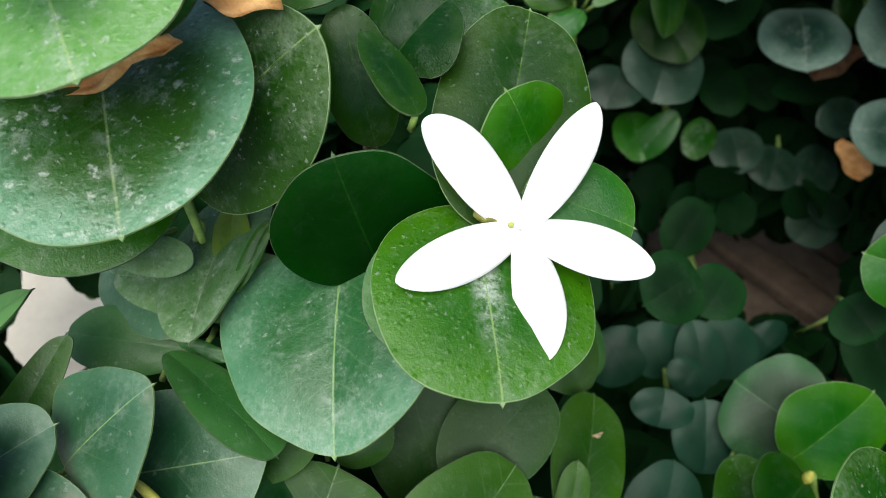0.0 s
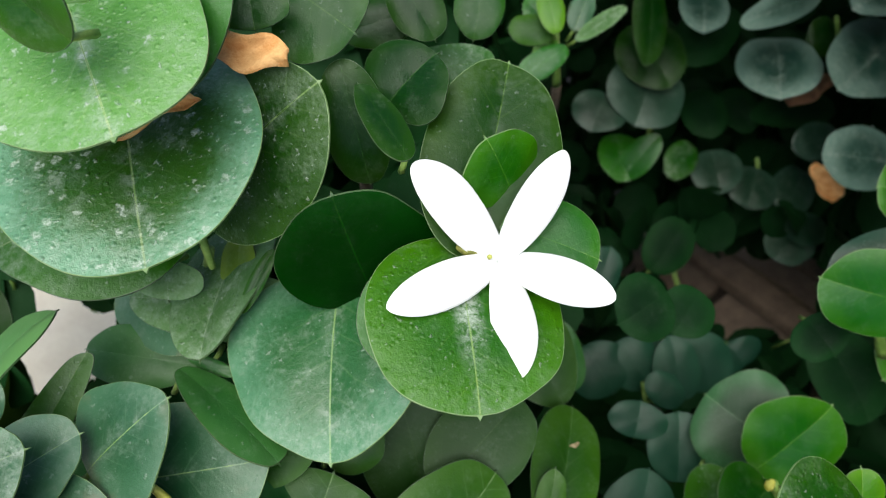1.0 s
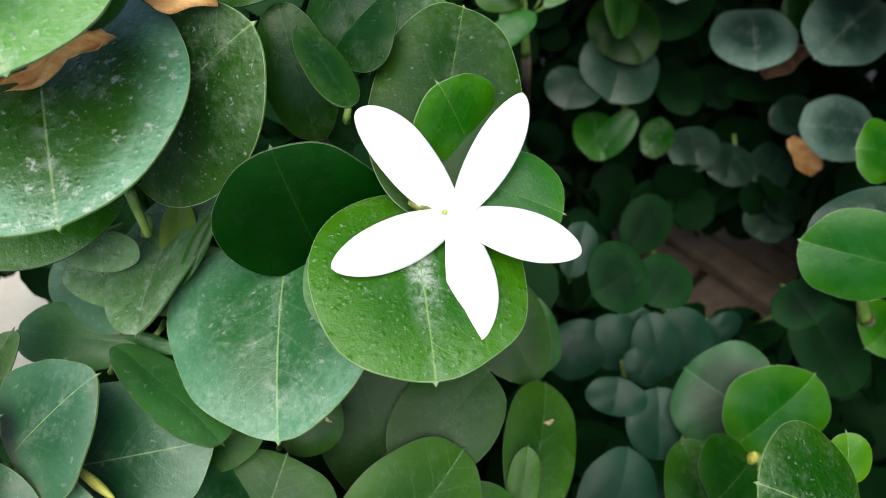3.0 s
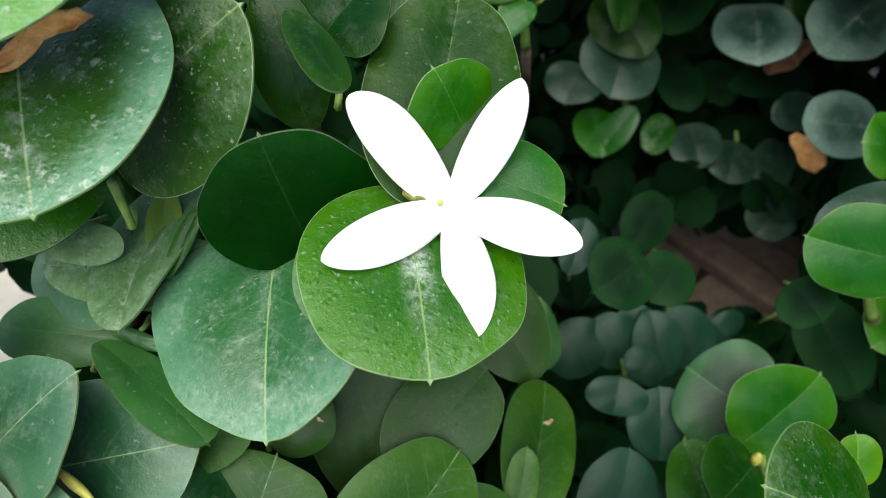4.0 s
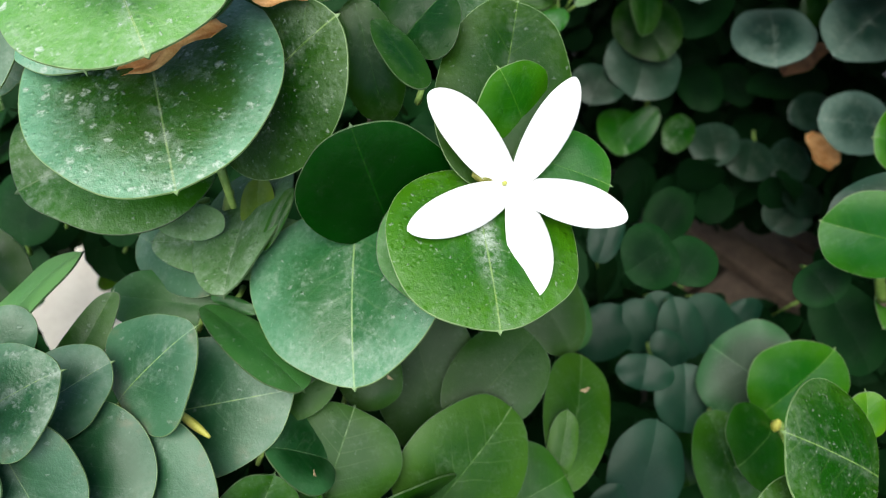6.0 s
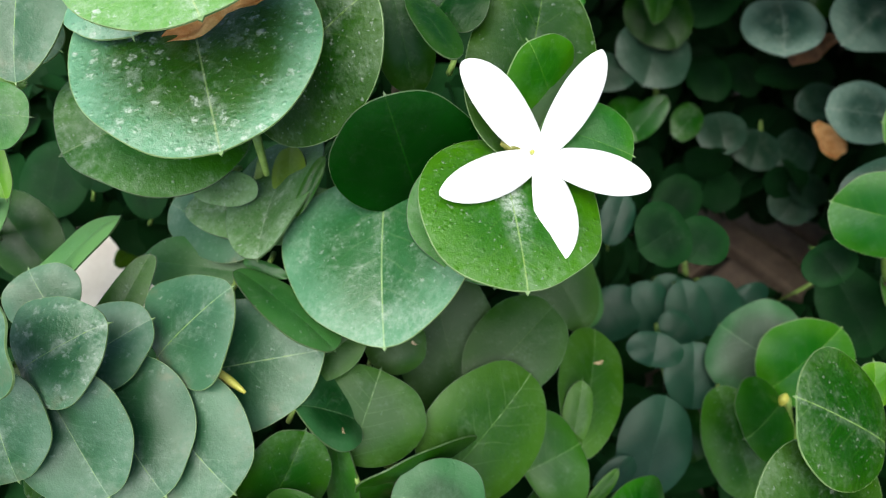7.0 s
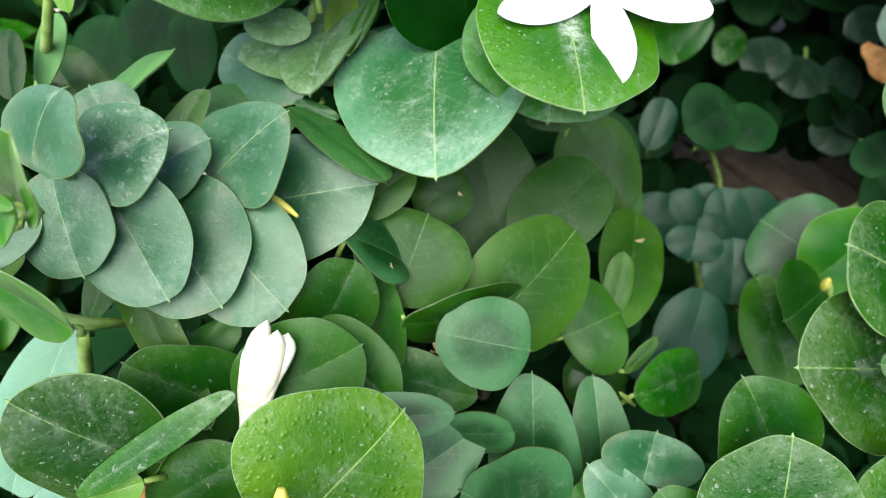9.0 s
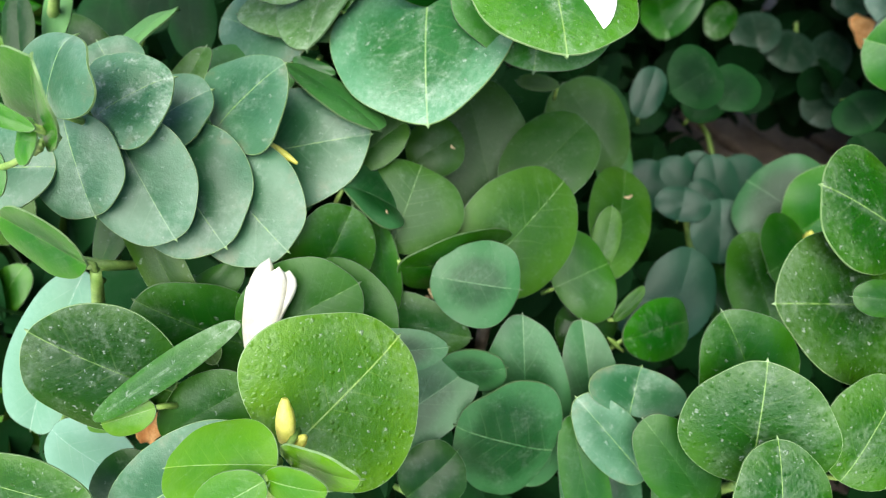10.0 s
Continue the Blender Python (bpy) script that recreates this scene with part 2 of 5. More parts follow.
LEAVES = {
    # a dark leaf green, lowered further to stand in for shade
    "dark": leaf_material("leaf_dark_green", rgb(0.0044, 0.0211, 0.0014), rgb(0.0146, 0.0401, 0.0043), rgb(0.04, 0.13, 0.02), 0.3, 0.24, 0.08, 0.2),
    "mid": leaf_material("leaf_mid_green", rgb(0.0145, 0.0723, 0.0039), rgb(0.0368, 0.1246, 0.0086), rgb(0.20, 0.32, 0.09), 0.6, 0.28, 0.15, 0.42),
    "blue": leaf_material("leaf_blue_green", rgb(0.0208, 0.0656, 0.0288), rgb(0.0608, 0.1230, 0.0736), rgb(0.22, 0.34, 0.19), 0.55, 0.28, 0.10, 0.5, rim_sheen=0.6, stain=0.45),
    "splashed": leaf_material("leaf_splashed_blue", rgb(0.0331, 0.0902, 0.0432), rgb(0.0874, 0.1656, 0.0990), rgb(0.22, 0.34, 0.19), 1.25, 0.28, 0.10, 0.5, 1.1, rim_sheen=0.6, blots=0.8, stain=0.4),
    "dusty": leaf_material("leaf_dusty_green", rgb(0.0254, 0.0708, 0.0041), rgb(0.1416, 0.2645, 0.1709), rgb(0.24, 0.31, 0.14), 1.3, 0.26, 0.10, 0.75, 0.7, rim_sheen=0.8, blots=1.3),
    "bright": leaf_material("leaf_bright_green", rgb(0.0518, 0.1489, 0.0061), rgb(0.1170, 0.2419, 0.0750), rgb(0.36, 0.46, 0.14), 1.3, 0.28, 0.13, 0.75, 0.8, 0.6, rim_sheen=0.5, blots=1.6),
    "young": leaf_material("leaf_young_green", rgb(0.0514, 0.1353, 0.0029), rgb(0.0982, 0.1968, 0.0067), rgb(0.32, 0.46, 0.09), 0.35, 0.28, 0.22, 0.36, rim_sheen=0.35),
    "olive": leaf_material("leaf_olive_green", rgb(0.0479, 0.0874, 0.0177), rgb(0.1045, 0.1571, 0.0419), rgb(0.16, 0.26, 0.09), 0.35, 0.40, 0.15),
    "pale": leaf_material("leaf_pale_underside", rgb(0.0902, 0.1894, 0.0812), rgb(0.1353, 0.2526, 0.1082), rgb(0.30, 0.42, 0.20), 0.3, 0.45, 0.25),
    "plain": leaf_material("leaf_plain_green", rgb(0.0104, 0.0466, 0.0045), rgb(0.0261, 0.0764, 0.0097), rgb(0.15, 0.27, 0.08), 0.25, 0.33, 0.14, 0.30),
    "spotted": leaf_material("leaf_spotted_green", rgb(0.0125, 0.0494, 0.0014), rgb(0.0394, 0.0952, 0.0048), rgb(0.22, 0.36, 0.08), 1.2, 0.28, 0.15, 0.30, 0.4),
    "smeared": leaf_material("leaf_smeared_green", rgb(0.0235, 0.0820, 0.0029), rgb(0.0590, 0.1440, 0.0104), rgb(0.24, 0.36, 0.08), 1.2, 0.26, 0.15, 0.36, 0.35, smear=1.9),
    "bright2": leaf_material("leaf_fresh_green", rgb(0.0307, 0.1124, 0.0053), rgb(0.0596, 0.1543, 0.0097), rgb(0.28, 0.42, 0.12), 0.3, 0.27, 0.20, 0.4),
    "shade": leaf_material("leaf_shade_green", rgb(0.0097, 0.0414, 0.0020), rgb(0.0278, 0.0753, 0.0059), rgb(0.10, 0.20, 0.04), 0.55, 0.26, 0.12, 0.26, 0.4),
    "slate": leaf_material("leaf_slate_green", rgb(0.0194, 0.0652, 0.0194), rgb(0.0441, 0.1088, 0.0377), rgb(0.12, 0.20, 0.11), 0.4, 0.32, 0.10, 0.42),
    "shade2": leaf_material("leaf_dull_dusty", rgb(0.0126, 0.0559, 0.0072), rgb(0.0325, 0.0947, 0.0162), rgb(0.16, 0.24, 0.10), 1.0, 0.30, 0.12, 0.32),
    # pale from sky light: the reflection is painted as base colour
    "skylit": leaf_material("leaf_skylit_pale", rgb(0.1358, 0.2386, 0.1688), rgb(0.2037, 0.3157, 0.2513), rgb(0.45, 0.52, 0.45), 0.3, 0.4, 0.2),
    # dusty grey leaves, also darkened in the colour for the gap's shade
    "far": leaf_material("leaf_dusty_shaded", rgb(0.0074, 0.0233, 0.0121), rgb(0.0283, 0.0556, 0.0385), rgb(0.12, 0.16, 0.12), 0.5, 0.32, 0.06, 0.4),
    # teal green with the shade low in the hedge put into the colour
    "tealdim": leaf_material("leaf_teal_shaded", rgb(0.0079, 0.0287, 0.0168), rgb(0.0173, 0.0483, 0.0296), rgb(0.05, 0.11, 0.07), 0.1, 0.36, 0.08, 0.34),
    "ash": leaf_material("leaf_ashen_green", rgb(0.0536, 0.1079, 0.0411), rgb(0.1095, 0.1863, 0.0885), rgb(0.20, 0.27, 0.15), 1.05, 0.42, 0.10, 0.3),
    "moss": leaf_material("leaf_moss_green", rgb(0.0136, 0.0444, 0.0066), rgb(0.0370, 0.0843, 0.0192), rgb(0.22, 0.33, 0.14), 0.3, 0.36, 0.12, 0.28),
    "tealmid": leaf_material("leaf_teal_green", rgb(0.0067, 0.0315, 0.0089), rgb(0.0383, 0.0967, 0.0425), rgb(0.17, 0.29, 0.13), 0.3, 0.33, 0.12, 0.40, rim_sheen=0.8),
    "deepspot": leaf_material("leaf_deep_spotted", rgb(0.0092, 0.0344, 0.0008), rgb(0.0263, 0.0648, 0.0028), rgb(0.18, 0.30, 0.07), 1.25, 0.27, 0.14, 0.2, 0.35),
    # paler: dust, plus a white sheen painted into the light colour
    "dustsheen": leaf_material("leaf_dusty_sheen", rgb(0.0180, 0.0460, 0.0330), rgb(0.120, 0.1800, 0.1500), rgb(0.25, 0.30, 0.26), 0.9, 0.32, 0.08, 0.5, rim_sheen=0.7),
    "waxy": leaf_material("leaf_waxy_green", rgb(0.0241, 0.0797, 0.0277), rgb(0.0908, 0.1889, 0.1113), rgb(0.26, 0.38, 0.16), 0.95, 0.25, 0.10, 0.55, 1.1, rim_sheen=0.7),
    "sunspot": leaf_material("leaf_sunny_spotted", rgb(0.0421, 0.1008, 0.0022), rgb(0.1003, 0.1867, 0.0096), rgb(0.30, 0.42, 0.09), 1.25, 0.26, 0.15, 0.40, 0.35, rim_sheen=0.4, blots=0.15),
    # moss green darkened in the colour, as shaded by the leaves above
    "mossdim": leaf_material("leaf_moss_shaded", rgb(0.0108, 0.0351, 0.0060), rgb(0.0242, 0.0577, 0.0130), rgb(0.05, 0.09, 0.03), 0.3, 0.36, 0.12, 0.24),
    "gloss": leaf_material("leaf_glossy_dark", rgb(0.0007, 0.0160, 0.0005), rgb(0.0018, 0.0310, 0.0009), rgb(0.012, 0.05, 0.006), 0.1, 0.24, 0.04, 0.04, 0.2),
    "leafgold": leaf_material("leaf_warm_green", rgb(0.0100, 0.0338, 0.0010), rgb(0.0307, 0.0647, 0.0034), rgb(0.12, 0.22, 0.04), 0.6, 0.28, 0.14, 0.20, 0.4),
    "fresh": leaf_material("leaf_clear_green", rgb(0.0157, 0.0753, 0.0022), rgb(0.0493, 0.1363, 0.0078), rgb(0.20, 0.36, 0.07), 0.3, 0.26, 0.20, 0.34),
    # near-black green: the shade of the hedge's inside put into the colour
    "deep": leaf_material("leaf_painted_shade", rgb(0.0034, 0.0117, 0.0051), rgb(0.0089, 0.0277, 0.0102), rgb(0.02, 0.05, 0.02), 0.1, 0.5, 0.05, 0.08),
}


def plain_material(name, dark, light, rough, scale, glow=0.0, bump=0.3):
    m = Nodes(name)
    obj = m.add("TexCoord").outputs["Object"]
    a, b = m.noise(obj, scale, 4.0), m.noise(obj, scale * 9, 3.0)
    col = m.mix(m.ramp(m.math("ADD", m.math("MULTIPLY", a, 0.7), m.math("MULTIPLY", b, 0.3)), 0.3, 0.7), dark, light)
    m.put(m.bsdf.inputs["Base Color"], col)
    m.put(m.bsdf.inputs["Roughness"], m.math("ADD", rough, m.math("MULTIPLY", a, 0.12)))
    node = m.add("Bump", Strength=bump, Distance=0.0006)
    m.put(node.inputs["Height"], m.math("ADD", a, m.math("MULTIPLY", b, 0.5)))
    m.put(m.bsdf.inputs["Normal"], node.outputs[0])
    if glow:
        thin, both = m.add("BsdfTranslucent"), m.add("MixShader")
        m.put(thin.inputs["Color"], col)
        m.put(both.inputs[0], glow)
        m.put(both.inputs[1], m.bsdf.outputs[0])
        m.put(both.inputs[2], thin.outputs[0])
        m.put(m.out.inputs[0], both.outputs[0])
    return m.mat


EDGE = plain_material("leaf_edge", rgb(0.11, 0.20, 0.06), rgb(0.20, 0.30, 0.12), 0.4, 300.0)
EDGE_DARK = plain_material("leaf_edge_dull", rgb(0.025, 0.065, 0.015), rgb(0.07, 0.12, 0.045), 0.4, 300.0)
RIDGE = plain_material("leaf_midrib", rgb(0.10, 0.21, 0.045), rgb(0.20, 0.32, 0.09), 0.45, 400.0)
PETAL = plain_material("petal_white", rgb(0.86, 0.87, 0.84), rgb(0.90, 0.90, 0.88), 0.5, 200.0, 0.15, 0.1)
WILTED = plain_material("wilted_cream", rgb(0.76, 0.71, 0.54), rgb(0.90, 0.88, 0.78), 0.55, 250.0, 0.2)
THROAT = plain_material("throat_yellow_green", rgb(0.30, 0.34, 0.05), rgb(0.55, 0.52, 0.12), 0.5, 300.0)
STEM = plain_material("stem_green", rgb(0.10, 0.20, 0.03), rgb(0.24, 0.36, 0.08), 0.45, 200.0)
YELLOW_STEM = plain_material("stem_yellow", rgb(0.26, 0.26, 0.03), rgb(0.42, 0.38, 0.06), 0.45, 200.0)
WITHERED = plain_material("withered_calyx", rgb(0.10, 0.11, 0.015), rgb(0.38, 0.36, 0.08), 0.6, 500.0)
WOOD = plain_material("branch_bark", rgb(0.06, 0.045, 0.03), rgb(0.16, 0.12, 0.08), 0.8, 150.0)
BUD = plain_material("bud_yellow", rgb(0.50, 0.50, 0.05), rgb(0.70, 0.66, 0.16), 0.45, 300.0, 0.15)
DRY = plain_material("dry_leaf_orange", rgb(0.70, 0.30, 0.08), rgb(0.95, 0.58, 0.24), 0.65, 220.0, 0.2, 0.8)
SCAR = plain_material("leaf_scar", rgb(0.16, 0.10, 0.045), rgb(0.44, 0.36, 0.20), 0.8, 900.0)
ROTTEN = plain_material("dry_leaf_brown", rgb(0.10, 0.05, 0.025), rgb(0.26, 0.13, 0.06), 0.75, 220.0, 0.1, 0.8)
SOIL = plain_material("dark_soil", rgb(0.012, 0.010, 0.007), rgb(0.04, 0.030, 0.022), 0.95, 60.0)
CONCRETE = plain_material("pale_concrete", rgb(0.68, 0.59, 0.47), rgb(0.80, 0.72, 0.59), 0.85, 25.0)
BRICK = plain_material("brick_paver", rgb(0.120, 0.088, 0.065), rgb(0.230, 0.168, 0.122), 0.9, 45.0)


# ---- tools ----
def cm(p):
    return Vector(p) * 0.01


def part(name, bm, material, parent, label=""):
    """Links a bmesh as one mesh object under a thing or a part."""
    data = bpy.data.meshes.new(name)
    bm.to_mesh(data)
    bm.free()
    for mat in material if isinstance(material, (list, tuple)) else (material,):
        data.materials.append(mat)
    for face in data.polygons:
        face.use_smooth = True
    ob = new(name, data)
    if parent:
        ob.parent = parent
        ob.matrix_parent_inverse = parent.matrix_basis.inverted()
    if label:
        ob["label"] = label
    return ob


def tube(bm, points, r0, r1, sides=7, mat=0):
    """A tapered tube with closed ends along points in metres."""
    rings, n = [], len(points)
    for i, p in enumerate(points):
        way = (points[min(i + 1, n - 1)] - points[max(i - 1, 0)]).normalized()
        side = way.orthogonal().normalized()
        up = way.cross(side)
        r = r0 + (r1 - r0) * i / (n - 1)
        rings.append([bm.verts.new(p + r * (math.cos(a) * side + math.sin(a) * up)) for a in [2 * math.pi * k / sides for k in range(sides)]])
    for a, b in zip(rings, rings[1:]):
        best = min(range(sides), key=lambda s: (a[0].co - b[s].co).length)
        b[:] = b[best:] + b[:best]
        for k in range(sides):
            f = bm.faces.new((a[k], a[(k + 1) % sides], b[(k + 1) % sides], b[k]))
            f.material_index = mat
    for ring in (rings[0][::-1], rings[-1]):
        bm.faces.new(ring).material_index = mat


def bow(a, b, sag, steps=6):
    """Points from a to b that sag downwards between."""
    return [a.lerp(b, i / steps) - Vector((0, 0, sag * math.sin(math.pi * i / steps))) for i in range(steps + 1)]


def leaf_shape(length, width, k, fold, bend, wave, seed, cup=0.0):
    """The height of a leaf's upper face over its flat plane."""
    def z(x, y):
        s = y / length
        u = 2 * x / width
        return (fold * abs(x) * (1 - 0.5 * abs(u)) - bend * length * (s - 0.35) ** 2 - 0.02 * width * abs(u) ** 3 + cup * 0.09 * width * (1 - u * u - (2 * s - 1) ** 4)
                + wave * width * 0.05 * math.sin(5.1 * s + 2.2 * u + seed) * abs(u) ** 1.5 + wave * width * 0.03 * math.sin(9.0 * s - 4 * u + 2 * seed) * abs(u))
    return z


def outline(a, length, width, k):
    """A point on the rim of a round leaf: a runs from the base (0) over the tip (pi)."""
    c, s = math.cos(a), math.sin(a)
    return Vector((0.5 * width * math.copysign(abs(s) ** 0.92, s) * (1 + k * c), length * (0.5 - 0.5 * c), 0))


def leaf_mesh(bm, length, width, k=-0.06, fold=0.1, bend=0.12, wave=1.0, seed=0.0, thick=0.00046, segments=96, tip=0.0009, cup=0.0):
    z = leaf_shape(length, width, k, fold, bend, wave, seed, cup)
    uv = bm.loops.layers.uv.verify()
    mid = Vector((0, 0.5 * length, 0))
    steps = (0.0, 0.25, 0.5, 0.72, 0.88, 0.965, 0.9945, 1.0)
    rings = len(steps) - 1
    tops, lows = [], []
    for r, f in enumerate(steps):
        ring_t, ring_l = [], []
        for i in range(segments if r else 1):
            a = 2 * math.pi * i / segments
            if abs(i - segments // 2) == 1:
                a = math.pi + 0.018 * (i - segments // 2)
            p = mid + (outline(a, length, width, k) - mid) * f
            p *= 1 + f * f * (0.012 * math.sin(3 * a + seed * 5) + 0.006 * math.sin(7 * a + seed))
            if r == rings and i == segments // 2:
                p.y += tip
            h = z(p.x, p.y)
            ring_t.append(bm.verts.new((p.x, p.y, h + thick * 0.5)))
            ring_l.append(bm.verts.new((p.x, p.y, h - thick * 0.5)))
        tops.append(ring_t)
        lows.append(ring_l)
    made = []
    for layer, turn in ((tops, False), (lows, True)):
        for r in range(1, rings + 1):
            for i in range(segments):
                j = (i + 1) % segments
                if r == 1:
                    loop = [layer[0][0], layer[1][j], layer[1][i]]
                else:
                    loop = [layer[r - 1][i], layer[r - 1][j], layer[r][j], layer[r][i]]
                made.append(bm.faces.new(loop if turn else loop[::-1]))
                if r == rings and not turn:
                    made[-1].material_index = 1
    rim_t = [bm.verts.new(v.co) for v in tops[rings]]
    rim_l = [bm.verts.new(v.co) for v in lows[rings]]
    for i in range(segments):
        j = (i + 1) % segments
        f = bm.faces.new((rim_t[i], rim_t[j], rim_l[j], rim_l[i]))
        f.material_index = 1
        made.append(f)
    for f in made:
        for loop in f.loops:
            loop[uv].uv = (loop.vert.co.x / width + 0.5, loop.vert.co.y / length)
    return z


shoots, counter = {}, [0]


def shoot(key, name, label, root, tip, group="shoots of the hedge", thick=0.0024):
    """A thing for one shoot of the shrub: a stem that rises from the ground to root and on to tip."""
    fan = cm(root) - Vector((0, 0, 0.48))
    out = fan * (cm(root).z / -fan.z)
    out *= min(1.0, 0.30 / max(1e-6, math.hypot(out.x, out.y)))
    base = Vector((cm(root).x + out.x, cm(root).y + out.y, 0.0))
    ob = new(name)
    ob.matrix_basis = Matrix.Translation(base)
    ob.empty_display_size = 0.02
    tagged(ob, label, "plant shoot", group)
    a, b = cm(root), cm(tip)
    bm = bmesh.new()
    tube(bm, bow(base, a, 0.0, 5), 0.0035, 0.0024)
    part("branch", bm, WOOD, ob, "woody brown branch")
    bm = bmesh.new()
    tube(bm, bow(a, b, 0.002, 6), thick, 0.54 * thick)
    part("stem", bm, STEM, ob)
    shoots[key] = (ob, a, b)
    bpy.context.view_layer.update()
    return ob


EDGED = ("smeared", "waxy", "blue", "bright", "dusty", "spotted", "sunspot", "fresh", "leafgold", "young", "bright2", "deepspot", "splashed")


def leaf(sprig, base, tip, normal, width, kind, k=-0.05, fold=None, bend=None, wave=1.0, cup=None, scar=None):
    """One leaf of a shoot, from its base to its tip, in centimetres, with its petiole and a raised midrib."""
    ob, a, b = sprig
    counter[0] += 1
    rng = random.Random(counter[0])
    base, tip, n = cm(base), cm(tip), Vector(normal).normalized()
    y = tip - base
    length = y.length
    y.normalize()
    n = (n - y * n.dot(y)).normalized()
    x = y.cross(n)
    m = Matrix((x, y, n)).transposed().to_4x4()
    m.translation = base
    fold = rng.uniform(0.06, 0.32) if fold is None else fold
    bend = rng.uniform(0.05, 0.18) if bend is None else bend
    cup = rng.uniform(0.4, 1.1) if cup is None else cup
    width *= 0.01
    bm = bmesh.new()
    z = leaf_mesh(bm, length, width, k, fold, bend, wave, rng.uniform(0, 6), cup=cup)
    # petiole, in the leaf's own axes
    inv = m.inverted()
    t = max(0.0, min(1.0, (base - a).dot(b - a) / (b - a).length_squared))
    foot = inv @ a.lerp(b, t)
    start = Vector((0, 0.03 * length, z(0, 0.03 * length) - 0.0006))
    reach = foot - start
    if reach.length > 0.007:
        foot = start + (reach.normalized() * 0.5 + Vector((0, -0.2, -1.0))).normalized() * 0.007
    tube(bm, [start, start.lerp(foot, 0.4) + Vector((0, 0, -0.0008)), foot], 0.0007, 0.0009, 5, 2)
    blade = part("leaf", bm, (LEAVES[kind], LEAVES[kind] if kind in ("far", "deep", "tealdim", "dustsheen") else EDGE if kind in EDGED else EDGE_DARK, STEM), None)
    blade.parent = ob
    blade.matrix_parent_inverse = ob.matrix_basis.inverted()
    blade.matrix_basis = m
    bm = bmesh.new()
    steps, rows = 10, []
    for i in range(steps + 1):
        s = 0.03 + 0.94 * i / steps
        half = 0.00009 * (1 - 0.6 * s)
        h = z(0, s * length) + 0.00022
        rows.append([bm.verts.new((-2.2 * half, s * length, h)), bm.verts.new((0, s * length, h + 0.4 * half)), bm.verts.new((2.2 * half, s * length, h))])
    for p, q in zip(rows, rows[1:]):
        bm.faces.new((p[0], p[1], q[1], q[0]))
        bm.faces.new((p[1], p[2], q[2], q[1]))
    rib = part("midrib", bm, RIDGE if kind in ("bright", "young", "spotted", "smeared", "bright2", "blue", "splashed", "waxy", "sunspot", "dusty") else LEAVES[kind], None)
    rib.parent = blade
    if scar:
        # a torn, dried spot: place across and along, size, turn
        u, v, size, turn = scar
        bm = bmesh.new()
        rim = []
        for i in range(14):
            q = 2 * math.pi * i / 14
            wide = size * (1 + 0.35 * math.sin(3 * q + v * 9) + 0.2 * rng.uniform(-1, 1))
            p = Vector((math.cos(q) * wide, math.sin(q) * wide * 0.45, 0))
            p = Matrix.Rotation(radians(turn), 3, "Z") @ p + Vector((u * width * 0.5, v * length, 0))
            rim.append(bm.verts.new((p.x, p.y, z(p.x, p.y) + 0.00042)))
        hub = bm.verts.new((u * width * 0.5, v * length, z(u * width * 0.5, v * length) + 0.0006))
        for i in range(14):
            bm.faces.new((hub, rim[i], rim[(i + 1) % 14]))
        mark = part("scar", bm, SCAR, None, "dry brown scar")
        mark.parent = blade
    return blade


# ---- setting: ground, paving ----
def box(bm, lo, hi, bevel=0.0):
    made = bmesh.ops.create_cube(bm, size=1.0)["verts"]
    for v in made:
        v.co = Vector([lo[i] + (v.co[i] + 0.5) * (hi[i] - lo[i]) for i in range(3)])
    if bevel:
        bmesh.ops.bevel(bm, geom=[e for e in bm.edges], offset=bevel, segments=2, affect="EDGES", profile=0.6)


bm = bmesh.new()
N = 60
grid = [[None] * (N + 1) for _ in range(N + 1)]
for i in range(N + 1):
    for j in range(N + 1):
        gx, gy = (2 * i / N - 1), (2 * j / N - 1)
        x, y = 60 * gx * abs(gx) ** 3, 60 * gy * abs(gy) ** 3
        near = max(0.0, 1 - math.hypot(x, y - 0.3) / 2)
        grid[i][j] = bm.verts.new((x, y, -0.012 + 0.008 * near * noise.noise((x * 14, y * 14, 0))))
for i in range(N):
    for j in range(N):
        bm.faces.new((grid[i][j], grid[i + 1][j], grid[i + 1][j + 1], grid[i][j + 1]))
tagged(part("ground", bm, SOIL, None), "dark bare soil under the hedge", "ground", kind="structure")

# ---- shoots and their leaves ----
shoot("upper", "hedge_shoot", "tall shoot with large round dusty leaves and a bright young tip", (-9.47, 16.23, 40.92), (-6.79, 11.09, 42.43))
shoot("upper2", "hedge_shoot", "shaded shoot with small dark green leaves", (-1.95, 13.94, 36.91), (-0.97, 12.68, 39.43))
shoot("under", "hedge_shoot", "shaded shoot of dull grey-green dusty leaves", (-7.34, 10.94, 31.74), (-5.90, 11.27, 35.63))
shoot("flowering", "flowering_shoot", "shoot of glossy round green leaves that bears a white flower", (0.59, 11.23, 35.02), (1.24, 10.11, 36.82))
shoot("stacked", "hedge_shoot", "shoot of overlapping blue-green leaves stacked like scales", (-6.49, 6.56, 31.84), (-9.92, 4.55, 35.73))
shoot("edgeshoot", "hedge_shoot", "young bright green shoot tip", (-12.46, 2.69, 35.71), (-8.82, 0.74, 38.27), thick=0.0010)
shoot("lowleft", "hedge_shoot", "green shoot with two leaves coloured pale for sky light", (-11.49, 1.72, 29.94), (-9.85, 1.42, 33.69))
shoot("middle", "hedge_shoot", "dense shoot of dull green and olive round leaves", (-0.38, 5.00, 26.15), (-2.96, 5.03, 30.25))
